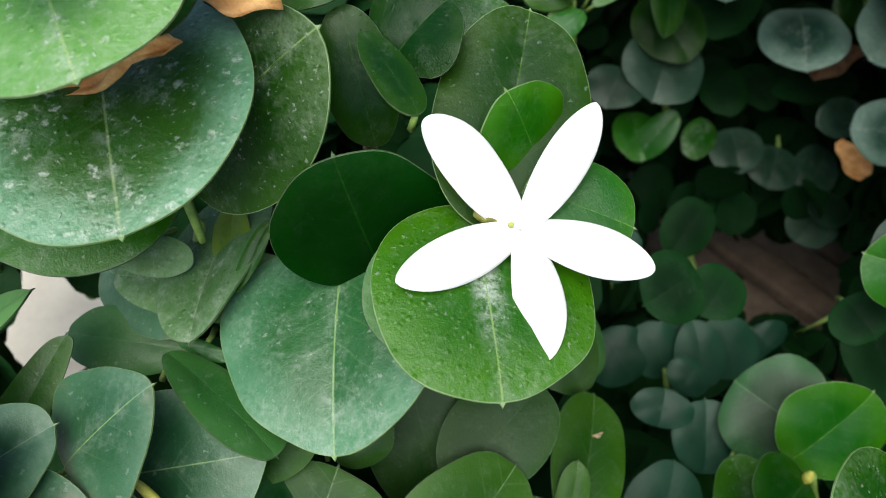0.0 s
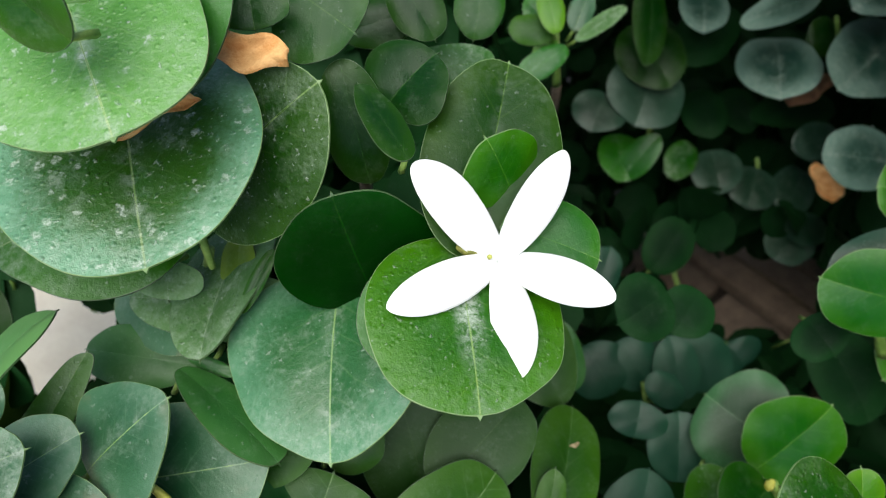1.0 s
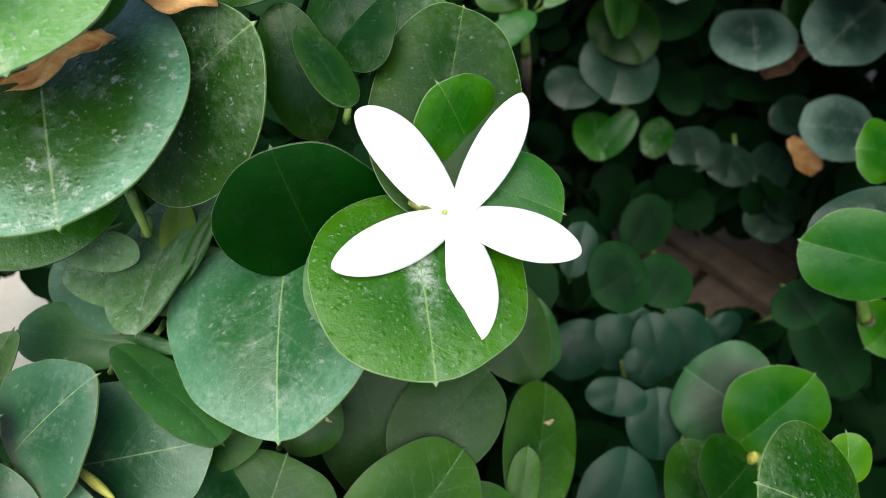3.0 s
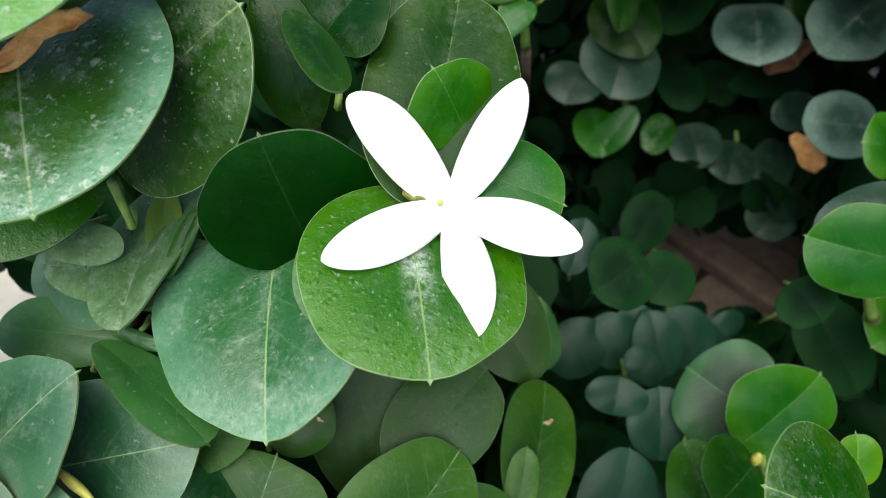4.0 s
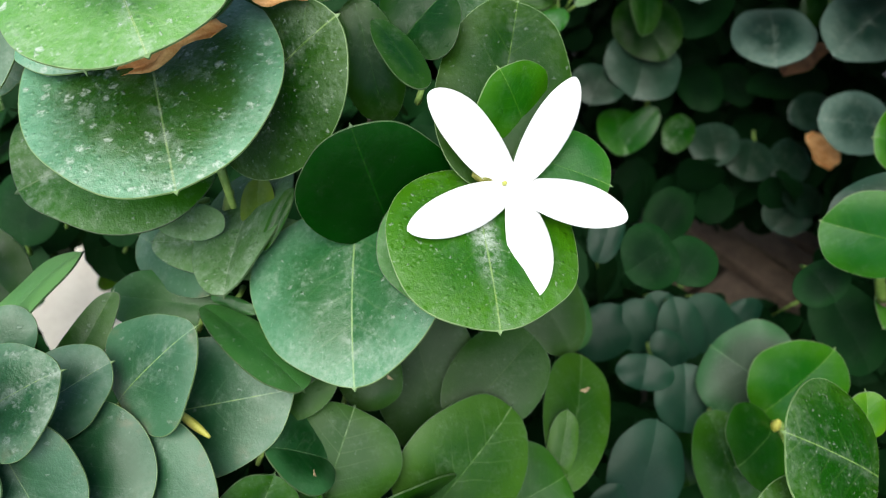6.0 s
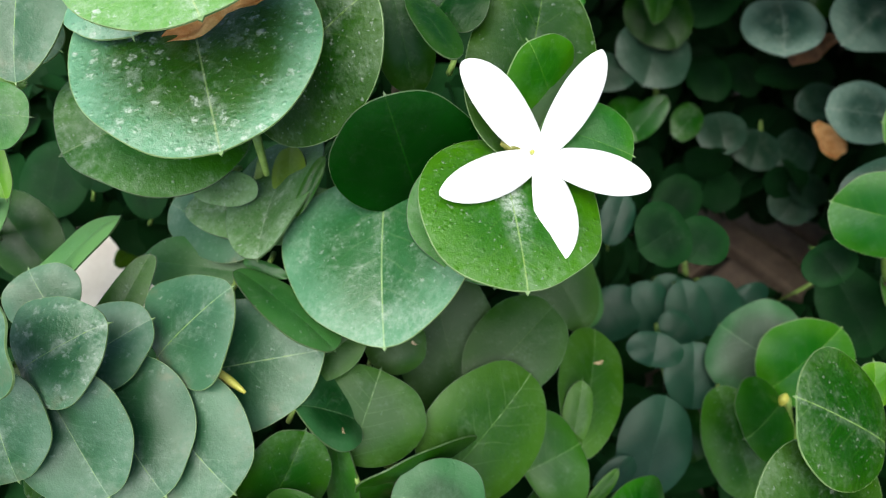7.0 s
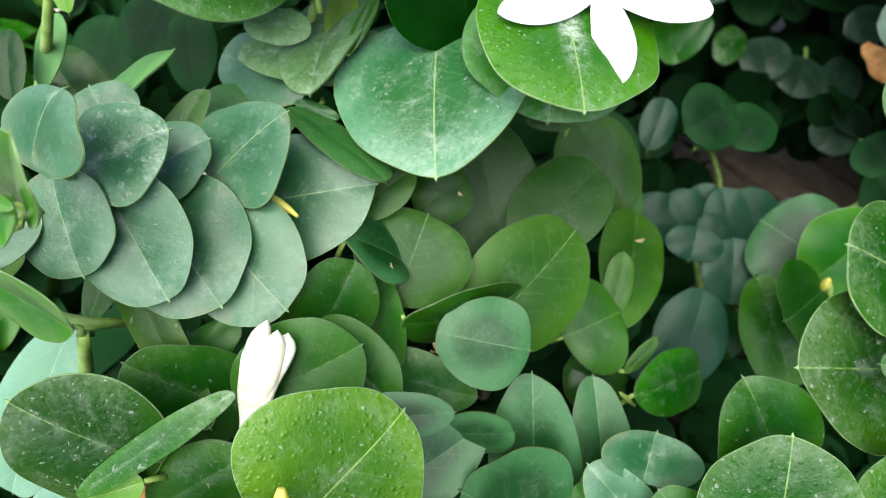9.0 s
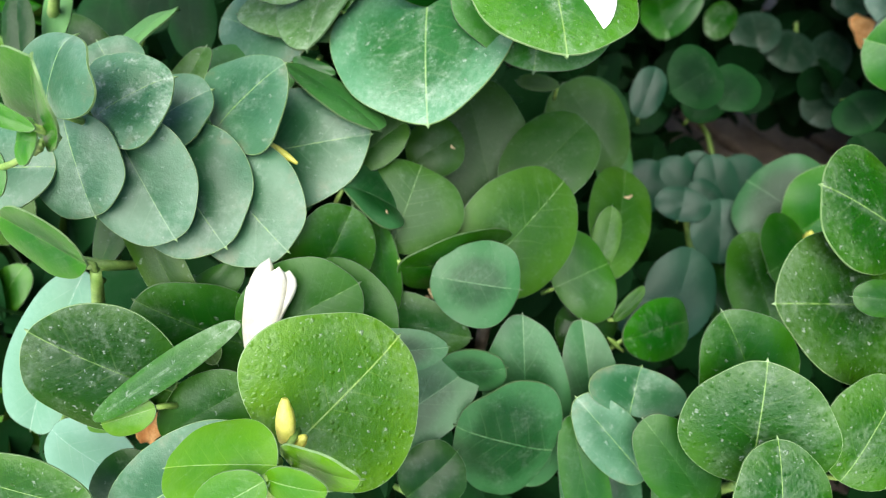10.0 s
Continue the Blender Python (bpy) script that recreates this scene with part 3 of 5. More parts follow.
shoot("lower", "hedge_shoot", "shoot of broad dotted green leaves under a wilted flower", (-7.18, -0.70, 28.01), (-6.06, -1.45, 30.43))
shoot("lowtip", "hedge_shoot", "yellow-green young shoot tip with buds", (-6.11, -2.07, 28.95), (-4.96, -2.96, 33.27))
shoot("lowright", "hedge_shoot", "shoot of glossy mid-green round leaves with fine white dots", (7.01, 0.28, 22.42), (6.41, -1.15, 27.37))
shoot("right", "hedge_shoot", "upright shoot with cupped bright green leaves round its tip", (13.93, 8.99, 22.18), (12.21, 8.88, 25.81))
shoot("rightup", "hedge_shoot", "glossy bright green shoot tip", (16.89, 13.06, 27.74), (15.30, 12.84, 30.65))
shoot("lefttip", "hedge_shoot", "shaded shoot with dull and yellow-green leaves", (-16.60, 12.29, 30.60), (-12.33, 9.95, 37.07))
shoot("topback", "hedge_shoot", "distant bright young shoot of small leaves", (5.96, 27.26, 29.47), (5.46, 26.58, 32.68))
shoot("back", "hedge_shoot", "grey dusty round-leaved shoot behind the gap", (27.81, 38.79, 22.73), (24.25, 37.03, 27.51), "shoots behind the gap")
shoot("backleft", "hedge_shoot", "shaded shoot of dark glossy round leaves", (15.47, 37.20, 17.01), (13.96, 37.43, 23.53), "shoots behind the gap")
shoot("backlow", "hedge_shoot", "dim low shoot of dusty grey-green leaves", (25.16, 36.35, 12.15), (23.59, 37.18, 16.02), "shoots behind the gap")
shoot("mound", "hedge_shoot", "low shoot of overlapping blue-green leaves", (11.45, 14.86, 16.61), (10.32, 16.28, 19.87))

sprig = shoots["upper"]
leaf(sprig, (-5.76, 9.06, 43.32), (-7.32, 9.91, 44.53), (-0.26, -0.92, 0.31), 1.46, "shade", k=0.01, fold=0.17, bend=0.08, wave=0.4, cup=0.34)
leaf(sprig, (-8.29, 14.09, 43.51), (-5.46, 8.52, 41.77), (-0.04, -0.32, 0.95), 4.49, "bright", k=-0.30, fold=-0.04, bend=-0.01, wave=0.4, cup=0.05)
leaf(sprig, (-5.63, 14.23, 43.62), (-5.32, 10.44, 41.18), (-0.19, -0.54, 0.82), 3.21, "mid", k=0.00, fold=0.13, bend=0.12, wave=0.4, cup=0.35)
leaf(sprig, (-7.32, 13.26, 40.30), (-5.59, 7.72, 39.23), (-0.03, -0.20, 0.98), 5.78, "dusty", k=0.07, fold=0.19, bend=0.13, wave=0.4, cup=-0.08)
leaf(sprig, (-6.33, 12.36, 37.13), (-10.28, 9.69, 37.43), (0.23, -0.24, 0.94), 4.85, "shade2", k=0.09, fold=0.23, bend=0.12, wave=0.4, cup=0.35)
leaf(sprig, (-5.96, 11.31, 37.24), (-2.68, 11.69, 40.60), (-0.42, -0.76, 0.50), 4.28, "deepspot", k=0.01, fold=0.19, bend=0.17, wave=0.4, cup=0.34)
leaf(sprig, (-13.67, 14.32, 38.62), (-11.43, 13.34, 37.84), (-0.02, -0.64, 0.77), 1.97, "blue", k=-0.05, fold=0.14, bend=0.07, wave=0.4, cup=0.86)

sprig = shoots["upper2"]
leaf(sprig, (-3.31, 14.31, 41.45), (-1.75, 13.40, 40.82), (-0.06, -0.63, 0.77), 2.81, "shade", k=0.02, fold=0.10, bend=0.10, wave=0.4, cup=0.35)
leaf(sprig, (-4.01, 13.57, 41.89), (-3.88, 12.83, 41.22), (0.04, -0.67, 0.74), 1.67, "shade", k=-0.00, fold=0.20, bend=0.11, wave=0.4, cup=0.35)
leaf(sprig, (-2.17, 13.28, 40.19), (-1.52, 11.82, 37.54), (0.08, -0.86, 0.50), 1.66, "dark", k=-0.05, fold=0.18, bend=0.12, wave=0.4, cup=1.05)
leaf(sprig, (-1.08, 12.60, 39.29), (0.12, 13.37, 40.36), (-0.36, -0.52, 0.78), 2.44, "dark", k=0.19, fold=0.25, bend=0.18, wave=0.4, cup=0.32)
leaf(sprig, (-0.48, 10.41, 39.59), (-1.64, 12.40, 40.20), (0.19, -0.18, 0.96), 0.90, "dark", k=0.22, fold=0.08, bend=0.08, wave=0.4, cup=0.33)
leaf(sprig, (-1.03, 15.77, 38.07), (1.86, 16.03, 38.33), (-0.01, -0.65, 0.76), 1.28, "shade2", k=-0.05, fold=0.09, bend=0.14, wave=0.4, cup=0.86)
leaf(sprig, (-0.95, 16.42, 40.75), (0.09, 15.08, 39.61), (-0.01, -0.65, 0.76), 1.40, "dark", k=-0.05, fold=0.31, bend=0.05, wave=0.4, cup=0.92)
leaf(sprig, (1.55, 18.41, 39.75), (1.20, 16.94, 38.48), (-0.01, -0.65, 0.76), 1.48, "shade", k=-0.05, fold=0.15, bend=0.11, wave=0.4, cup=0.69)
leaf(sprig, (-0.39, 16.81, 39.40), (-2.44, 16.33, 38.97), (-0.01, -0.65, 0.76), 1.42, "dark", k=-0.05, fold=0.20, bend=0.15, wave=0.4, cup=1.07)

sprig = shoots["under"]
leaf(sprig, (-6.76, 10.65, 35.82), (-6.80, 9.89, 35.17), (0.01, -0.65, 0.76), 1.86, "ash", k=-0.00, fold=0.11, bend=0.14, wave=0.4, cup=0.35)
leaf(sprig, (-5.09, 12.72, 35.10), (-5.86, 8.39, 35.06), (-0.38, 0.06, 0.92), 2.99, "ash", k=0.11, fold=0.37, bend=0.19, wave=0.4, cup=0.33)
leaf(sprig, (-2.76, 9.59, 34.80), (-8.27, 10.45, 34.71), (-0.07, -0.32, 0.95), 1.92, "ash", k=0.03, fold=0.20, bend=0.15, wave=0.4, cup=0.37)
leaf(sprig, (-5.64, 8.84, 34.02), (-5.77, 8.55, 33.79), (-0.07, -0.59, 0.81), 1.38, "slate", k=-0.00, fold=0.09, bend=0.14, wave=0.4, cup=0.35)
leaf(sprig, (-5.10, 11.57, 35.85), (-5.03, 10.00, 35.04), (-0.41, -0.43, 0.80), 1.19, "olive", k=0.01, fold=0.21, bend=0.08, wave=0.4, cup=0.35)
leaf(sprig, (-4.76, 9.37, 35.32), (-3.99, 10.59, 36.38), (-0.01, -0.65, 0.76), 0.43, "shade", k=-0.05, fold=0.30, bend=0.17, wave=0.4, cup=1.02)
leaf(sprig, (-6.52, 9.32, 32.92), (-9.72, 9.69, 33.13), (0.00, -0.46, 0.89), 1.77, "slate", k=-0.00, fold=0.20, bend=0.16, wave=0.4, cup=0.35)
leaf(sprig, (-6.08, 9.47, 34.03), (-9.22, 11.38, 33.80), (-0.37, -0.52, 0.77), 2.07, "blue", k=0.02, fold=0.14, bend=0.20, wave=0.4, cup=0.33)

sprig = shoots["flowering"]
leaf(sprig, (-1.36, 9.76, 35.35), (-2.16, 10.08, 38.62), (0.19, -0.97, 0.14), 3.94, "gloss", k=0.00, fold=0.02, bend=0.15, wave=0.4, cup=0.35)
leaf(sprig, (-2.38, 10.80, 35.61), (-2.41, 5.86, 34.71), (-0.30, -0.17, 0.94), 5.49, "waxy", k=0.14, fold=0.19, bend=0.23, wave=0.4, cup=-0.03)
leaf(sprig, (0.56, 10.35, 37.21), (1.15, 5.95, 36.69), (0.17, -0.09, 0.98), 4.63, "smeared", k=0.02, fold=0.07, bend=0.15, wave=0.4, cup=0.22)
leaf(sprig, (0.68, 10.39, 36.74), (0.55, 7.19, 35.05), (0.15, -0.47, 0.87), 4.70, "mid", k=0.00, fold=0.21, bend=0.09, wave=0.4, cup=0.36)
leaf(sprig, (0.94, 9.55, 37.24), (1.95, 13.80, 39.80), (0.09, -0.53, 0.84), 3.38, "leafgold", k=-0.00, fold=0.22, bend=0.09, wave=0.4, cup=0.36)
leaf(sprig, (1.96, 10.98, 38.01), (1.30, 11.21, 39.51), (0.52, -0.78, 0.35), 2.16, "fresh", k=0.01, fold=0.10, bend=0.06, wave=0.4, cup=0.32)
leaf(sprig, (1.70, 10.22, 37.81), (3.93, 9.39, 37.50), (-0.04, -0.43, 0.90), 2.02, "fresh", k=-0.00, fold=0.08, bend=0.07, wave=0.4, cup=0.35)

sprig = shoots["stacked"]
leaf(sprig, (-6.41, 8.44, 34.22), (-3.49, 6.07, 34.00), (0.31, 0.29, 0.90), 1.47, "slate", k=-0.17, fold=0.13, bend=0.10, wave=0.4, cup=0.31)
leaf(sprig, (-7.86, 5.69, 34.18), (-6.07, 6.91, 35.41), (-0.36, -0.35, 0.87), 3.12, "blue", k=0.35, fold=0.02, bend=0.10, wave=0.4, cup=0.25)
leaf(sprig, (-8.53, 6.03, 32.45), (-3.95, 6.20, 33.67), (-0.20, -0.53, 0.82), 3.53, "blue", k=0.03, fold=0.12, bend=0.15, wave=0.4, cup=0.21)
leaf(sprig, (-10.07, 4.42, 35.67), (-8.27, 5.27, 36.28), (-0.11, -0.41, 0.90), 2.55, "splashed", k=0.23, fold=0.20, bend=0.12, wave=0.4, cup=0.50)
leaf(sprig, (-9.93, 4.93, 34.47), (-7.86, 6.18, 35.13), (-0.08, -0.35, 0.93), 2.13, "blue", k=-0.00, fold=0.20, bend=0.07, wave=0.4, cup=0.35)
leaf(sprig, (-10.08, 6.15, 35.03), (-10.80, 7.10, 35.89), (0.19, -0.58, 0.79), 1.83, "blue", k=0.00, fold=0.19, bend=0.10, wave=0.4, cup=0.35)
leaf(sprig, (-11.05, 6.47, 34.90), (-9.69, 9.52, 35.43), (-0.47, 0.06, 0.88), 2.23, "pale", k=0.06, fold=0.28, bend=0.20, wave=0.4, cup=0.43)
leaf(sprig, (-11.49, 3.28, 31.13), (-8.68, 8.42, 34.95), (0.04, -0.61, 0.79), 1.33, "shade", k=0.01, fold=0.18, bend=0.16, wave=0.4, cup=0.34)
leaf(sprig, (-10.69, 4.31, 35.86), (-9.93, 2.44, 34.41), (-0.10, -0.64, 0.77), 2.27, "blue", k=0.03, fold=0.16, bend=0.07, wave=0.4, cup=0.30)
leaf(sprig, (-9.76, 4.48, 35.55), (-8.27, 2.44, 33.65), (0.02, -0.67, 0.74), 2.69, "blue", k=0.01, fold=0.27, bend=0.01, wave=0.4, cup=0.20)
leaf(sprig, (-9.36, 5.26, 34.31), (-7.26, 2.56, 33.27), (-0.07, -0.41, 0.91), 3.37, "blue", k=0.08, fold=0.08, bend=0.16, wave=0.4, cup=0.37)
leaf(sprig, (-8.34, 5.26, 33.78), (-5.78, 2.76, 32.76), (-0.12, -0.47, 0.87), 3.13, "blue", k=0.03, fold=0.13, bend=0.12, wave=0.4, cup=0.44, scar=(0.2, 0.3, 0.0008, 0))
leaf(sprig, (-10.40, 3.61, 36.50), (-9.88, 4.84, 37.71), (-0.52, -0.48, 0.71), 3.27, "blue", k=0.14, fold=0.19, bend=0.12, wave=0.4, cup=0.64)

sprig = shoots["edgeshoot"]
leaf(sprig, (-8.80, 1.09, 38.22), (-8.20, 1.06, 40.02), (-0.59, -0.79, 0.18), 1.62, "fresh", k=-0.13, fold=0.48, bend=0.08, wave=0.4, cup=0.11)
leaf(sprig, (-8.36, 0.50, 39.02), (-10.75, 1.23, 39.58), (-0.05, -0.70, 0.71), 0.45, "fresh", k=-0.01, fold=0.20, bend=0.07, wave=0.4, cup=0.35)
leaf(sprig, (-8.46, 0.50, 38.73), (-8.83, 0.52, 38.71), (-0.07, -0.49, 0.87), 0.84, "fresh", k=0.01, fold=0.09, bend=0.11, wave=0.4, cup=0.35)

sprig = shoots["lowleft"]
leaf(sprig, (-9.83, 1.30, 34.10), (-11.84, 2.19, 34.71), (-0.33, -0.91, 0.25), 1.77, "fresh", k=-0.05, fold=0.34, bend=-0.01, wave=0.4, cup=0.02)
leaf(sprig, (-10.76, 5.11, 34.91), (-7.49, 0.25, 31.15), (0.03, -0.60, 0.80), 1.14, "leafgold", k=0.00, fold=0.12, bend=0.11, wave=0.4, cup=0.35)
leaf(sprig, (-11.40, 2.77, 31.74), (-12.85, -0.70, 29.14), (0.02, -0.60, 0.80), 2.27, "skylit", k=-0.05, fold=0.31, bend=0.06, wave=0.4, cup=0.91)
leaf(sprig, (-11.78, -0.93, 29.94), (-9.59, -2.04, 29.06), (0.02, -0.60, 0.80), 1.88, "skylit", k=-0.05, fold=0.22, bend=0.17, wave=0.4, cup=0.72)
leaf(sprig, (-19.19, 1.89, 22.21), (-16.87, 1.61, 21.95), (0.02, -0.60, 0.80), 1.89, "young", k=-0.05, fold=0.30, bend=0.07, wave=0.4, cup=0.79)
leaf(sprig, (-18.62, 5.43, 24.88), (-17.60, 6.96, 26.02), (0.02, -0.60, 0.80), 1.47, "bright2", k=-0.05, fold=0.08, bend=0.17, wave=0.4, cup=0.50)
leaf(sprig, (-20.09, 3.74, 21.62), (-18.77, 4.84, 22.43), (0.02, -0.60, 0.80), 1.79, "young", k=-0.05, fold=0.31, bend=0.12, wave=0.4, cup=0.73)
leaf(sprig, (-23.10, 8.65, 21.39), (-20.61, 9.70, 22.13), (0.02, -0.60, 0.80), 3.25, "bright2", k=-0.05, fold=0.07, bend=0.13, wave=0.4, cup=0.41)
leaf(sprig, (-23.92, 7.00, 18.15), (-21.44, 8.10, 18.93), (0.02, -0.60, 0.80), 3.68, "fresh", k=-0.05, fold=0.21, bend=0.08, wave=0.4, cup=0.85)
leaf(sprig, (-22.81, 4.60, 17.32), (-20.52, 5.67, 18.08), (0.02, -0.60, 0.80), 3.34, "bright2", k=-0.05, fold=0.12, bend=0.17, wave=0.4, cup=1.06)
leaf(sprig, (-20.71, 1.33, 15.80), (-19.24, 3.16, 17.15), (0.02, -0.60, 0.80), 3.50, "young", k=-0.05, fold=0.14, bend=0.13, wave=0.4, cup=0.59)

sprig = shoots["middle"]
leaf(sprig, (-4.53, 6.35, 32.26), (-2.99, 7.21, 33.18), (-0.14, -0.60, 0.79), 1.39, "moss", k=-0.00, fold=0.19, bend=0.12, wave=0.4, cup=0.35)
leaf(sprig, (-4.64, 5.19, 32.61), (-3.01, 5.37, 31.29), (0.62, 0.13, 0.78), 2.27, "tealmid", k=-0.12, fold=0.38, bend=0.16, wave=0.4, cup=0.48, scar=(0.55, 0.6, 0.0008, 10))
leaf(sprig, (-3.38, 4.43, 30.63), (-2.51, 6.55, 32.07), (0.06, -0.58, 0.81), 3.37, "moss", k=-0.06, fold=0.10, bend=0.11, wave=0.4, cup=0.35, scar=(-0.3, 0.35, 0.0008, 20))
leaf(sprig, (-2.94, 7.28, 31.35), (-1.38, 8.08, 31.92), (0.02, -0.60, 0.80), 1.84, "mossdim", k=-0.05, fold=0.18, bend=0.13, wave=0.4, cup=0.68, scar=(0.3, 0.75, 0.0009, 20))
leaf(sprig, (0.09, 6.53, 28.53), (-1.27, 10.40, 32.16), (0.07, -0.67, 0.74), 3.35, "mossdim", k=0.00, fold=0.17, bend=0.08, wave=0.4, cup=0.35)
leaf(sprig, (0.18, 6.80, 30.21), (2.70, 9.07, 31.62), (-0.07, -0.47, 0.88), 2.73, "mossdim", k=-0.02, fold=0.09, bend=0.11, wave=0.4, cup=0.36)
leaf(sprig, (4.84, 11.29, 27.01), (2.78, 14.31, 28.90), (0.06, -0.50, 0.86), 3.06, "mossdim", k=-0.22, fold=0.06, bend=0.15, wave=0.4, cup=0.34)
leaf(sprig, (-0.97, 4.14, 29.52), (1.97, 6.99, 31.03), (0.22, -0.62, 0.75), 3.58, "moss", k=0.15, fold=0.10, bend=0.17, wave=0.4, cup=0.32)
leaf(sprig, (1.90, 5.56, 27.13), (3.83, 6.44, 27.44), (0.07, -0.47, 0.88), 3.41, "plain", k=0.06, fold=0.15, bend=0.07, wave=0.4, cup=0.33)
leaf(sprig, (3.82, 6.06, 27.08), (5.11, 10.96, 27.49), (0.25, -0.15, 0.96), 2.42, "moss", k=-0.21, fold=0.20, bend=0.12, wave=0.4, cup=0.34, scar=(0.15, 0.72, 0.0016, 35))
leaf(sprig, (3.57, 6.44, 26.94), (4.04, 8.28, 28.32), (0.02, -0.60, 0.80), 0.99, "moss", k=-0.05, fold=0.14, bend=0.13, wave=0.4, cup=0.41)
leaf(sprig, (-2.16, 3.54, 30.66), (0.28, 2.76, 31.19), (-0.30, -0.34, 0.89), 2.44, "tealmid", k=-0.15, fold=0.12, bend=0.01, wave=0.4, cup=-0.78)
leaf(sprig, (-3.08, 3.59, 30.91), (0.20, 5.14, 29.81), (0.42, -0.91, -0.02), 2.54, "shade", k=-0.06, fold=0.15, bend=0.16, wave=0.4, cup=0.36)
leaf(sprig, (-5.81, 2.56, 30.30), (-4.25, 4.44, 32.55), (0.35, -0.82, 0.44), 2.46, "shade", k=-0.01, fold=0.24, bend=0.12, wave=0.4, cup=0.33)
leaf(sprig, (-3.73, 4.99, 31.32), (-3.30, 2.86, 29.81), (-0.50, -0.57, 0.66), 1.12, "plain", k=0.01, fold=0.18, bend=0.10, wave=0.4, cup=0.35)
leaf(sprig, (-6.94, 0.99, 31.21), (-3.96, 2.07, 32.32), (-0.02, -0.69, 0.73), 2.78, "plain", k=0.03, fold=0.15, bend=0.18, wave=0.4, cup=0.37)
leaf(sprig, (-5.26, 3.19, 31.56), (-3.14, 1.34, 30.66), (-0.14, -0.56, 0.82), 1.92, "plain", k=0.01, fold=0.20, bend=0.09, wave=0.4, cup=0.35)
leaf(sprig, (-6.67, 1.23, 30.30), (-9.07, 1.04, 32.87), (0.53, -0.72, 0.44), 2.47, "shade", k=0.04, fold=0.22, bend=0.15, wave=0.4, cup=0.35)
leaf(sprig, (-4.33, 3.13, 29.47), (-1.07, 2.32, 29.26), (-0.12, -0.68, 0.73), 1.75, "shade", k=0.05, fold=0.11, bend=0.09, wave=0.4, cup=0.36)
leaf(sprig, (-4.64, 0.80, 30.85), (-1.67, 1.13, 30.86), (0.05, -0.49, 0.87), 1.22, "tealmid", k=-0.00, fold=0.13, bend=0.12, wave=0.4, cup=0.35)
leaf(sprig, (-4.08, -0.54, 28.23), (-0.90, 1.49, 29.11), (0.09, -0.51, 0.85), 2.20, "tealmid", k=-0.02, fold=0.19, bend=0.12, wave=0.4, cup=-0.30)
leaf(sprig, (-1.84, 1.52, 28.79), (-0.04, 1.18, 29.57), (-0.32, -0.88, 0.35), 1.46, "tealmid", k=0.00, fold=0.10, bend=0.10, wave=0.4, cup=0.36)
leaf(sprig, (0.79, -0.82, 25.77), (0.47, 2.56, 30.04), (-0.01, -0.78, 0.62), 2.60, "tealmid", k=0.08, fold=0.23, bend=0.17, wave=0.4, cup=0.21)
leaf(sprig, (-1.62, 7.53, 29.50), (-0.47, 8.43, 30.15), (0.02, -0.60, 0.80), 0.68, "leafgold", k=-0.05, fold=0.25, bend=0.17, wave=0.4, cup=0.43)
leaf(sprig, (2.18, 12.11, 30.47), (0.65, 12.24, 30.61), (0.02, -0.60, 0.80), 0.61, "mossdim", k=-0.05, fold=0.11, bend=0.13, wave=0.4, cup=0.47)

sprig = shoots["lower"]
leaf(sprig, (-8.08, -0.73, 31.85), (-10.82, -0.29, 33.68), (0.24, -0.80, 0.55), 3.05, "deepspot", k=0.07, fold=0.28, bend=0.11, wave=0.4, cup=0.26)
leaf(sprig, (-9.61, -1.55, 32.04), (-6.39, 0.30, 33.37), (0.02, -0.60, 0.80), 0.69, "shade2", k=-0.05, fold=0.10, bend=0.07, wave=0.4, cup=0.99)
leaf(sprig, (-8.48, -1.43, 30.87), (-6.29, -0.49, 31.83), (-0.04, -0.66, 0.75), 1.77, "shade", k=-0.03, fold=0.10, bend=0.09, wave=0.4, cup=0.20)
leaf(sprig, (-5.09, -2.46, 32.55), (-2.74, 0.06, 33.21), (0.43, -0.58, 0.69), 4.44, "sunspot", k=0.24, fold=0.07, bend=0.03, wave=0.4, cup=0.27)
leaf(sprig, (-5.68, -2.12, 32.70), (-8.78, -3.58, 31.29), (-0.04, -0.64, 0.76), 2.13, "blue", k=0.00, fold=0.11, bend=0.06, wave=0.4, cup=0.35)
leaf(sprig, (-8.72, -1.91, 31.14), (-9.58, -3.22, 30.18), (0.02, -0.60, 0.80), 1.45, "dark", k=0.00, fold=0.08, bend=0.07, wave=0.4, cup=0.35)
leaf(sprig, (-11.84, -2.95, 32.66), (-8.98, -3.54, 32.12), (-0.01, -0.70, 0.71), 1.55, "spotted", k=-0.00, fold=0.17, bend=0.12, wave=0.4, cup=0.35)
leaf(sprig, (-2.70, -1.83, 27.93), (-1.35, -0.83, 28.66), (0.02, -0.60, 0.80), 1.83, "dark", k=-0.05, fold=0.30, bend=0.11, wave=0.4, cup=0.80)
leaf(sprig, (-10.83, -0.88, 30.16), (-9.14, -0.50, 30.41), (0.02, -0.60, 0.80), 0.75, "young", k=-0.05, fold=0.20, bend=0.07, wave=0.4, cup=0.60)

sprig = shoots["lowtip"]
leaf(sprig, (-4.68, -3.31, 34.38), (-7.03, -3.16, 33.76), (-0.26, -0.00, 0.97), 1.80, "young", k=0.15, fold=0.17, bend=0.10, wave=0.4, cup=0.32)
leaf(sprig, (-4.73, -2.92, 34.03), (-3.20, -3.65, 34.44), (-0.47, -0.86, 0.21), 1.04, "young", k=0.02, fold=0.18, bend=0.17, wave=0.4, cup=0.36)
leaf(sprig, (-4.81, -3.65, 34.55), (-6.06, -4.21, 34.13), (0.03, -0.64, 0.77), 1.00, "young", k=-0.01, fold=0.11, bend=0.16, wave=0.4, cup=0.35)
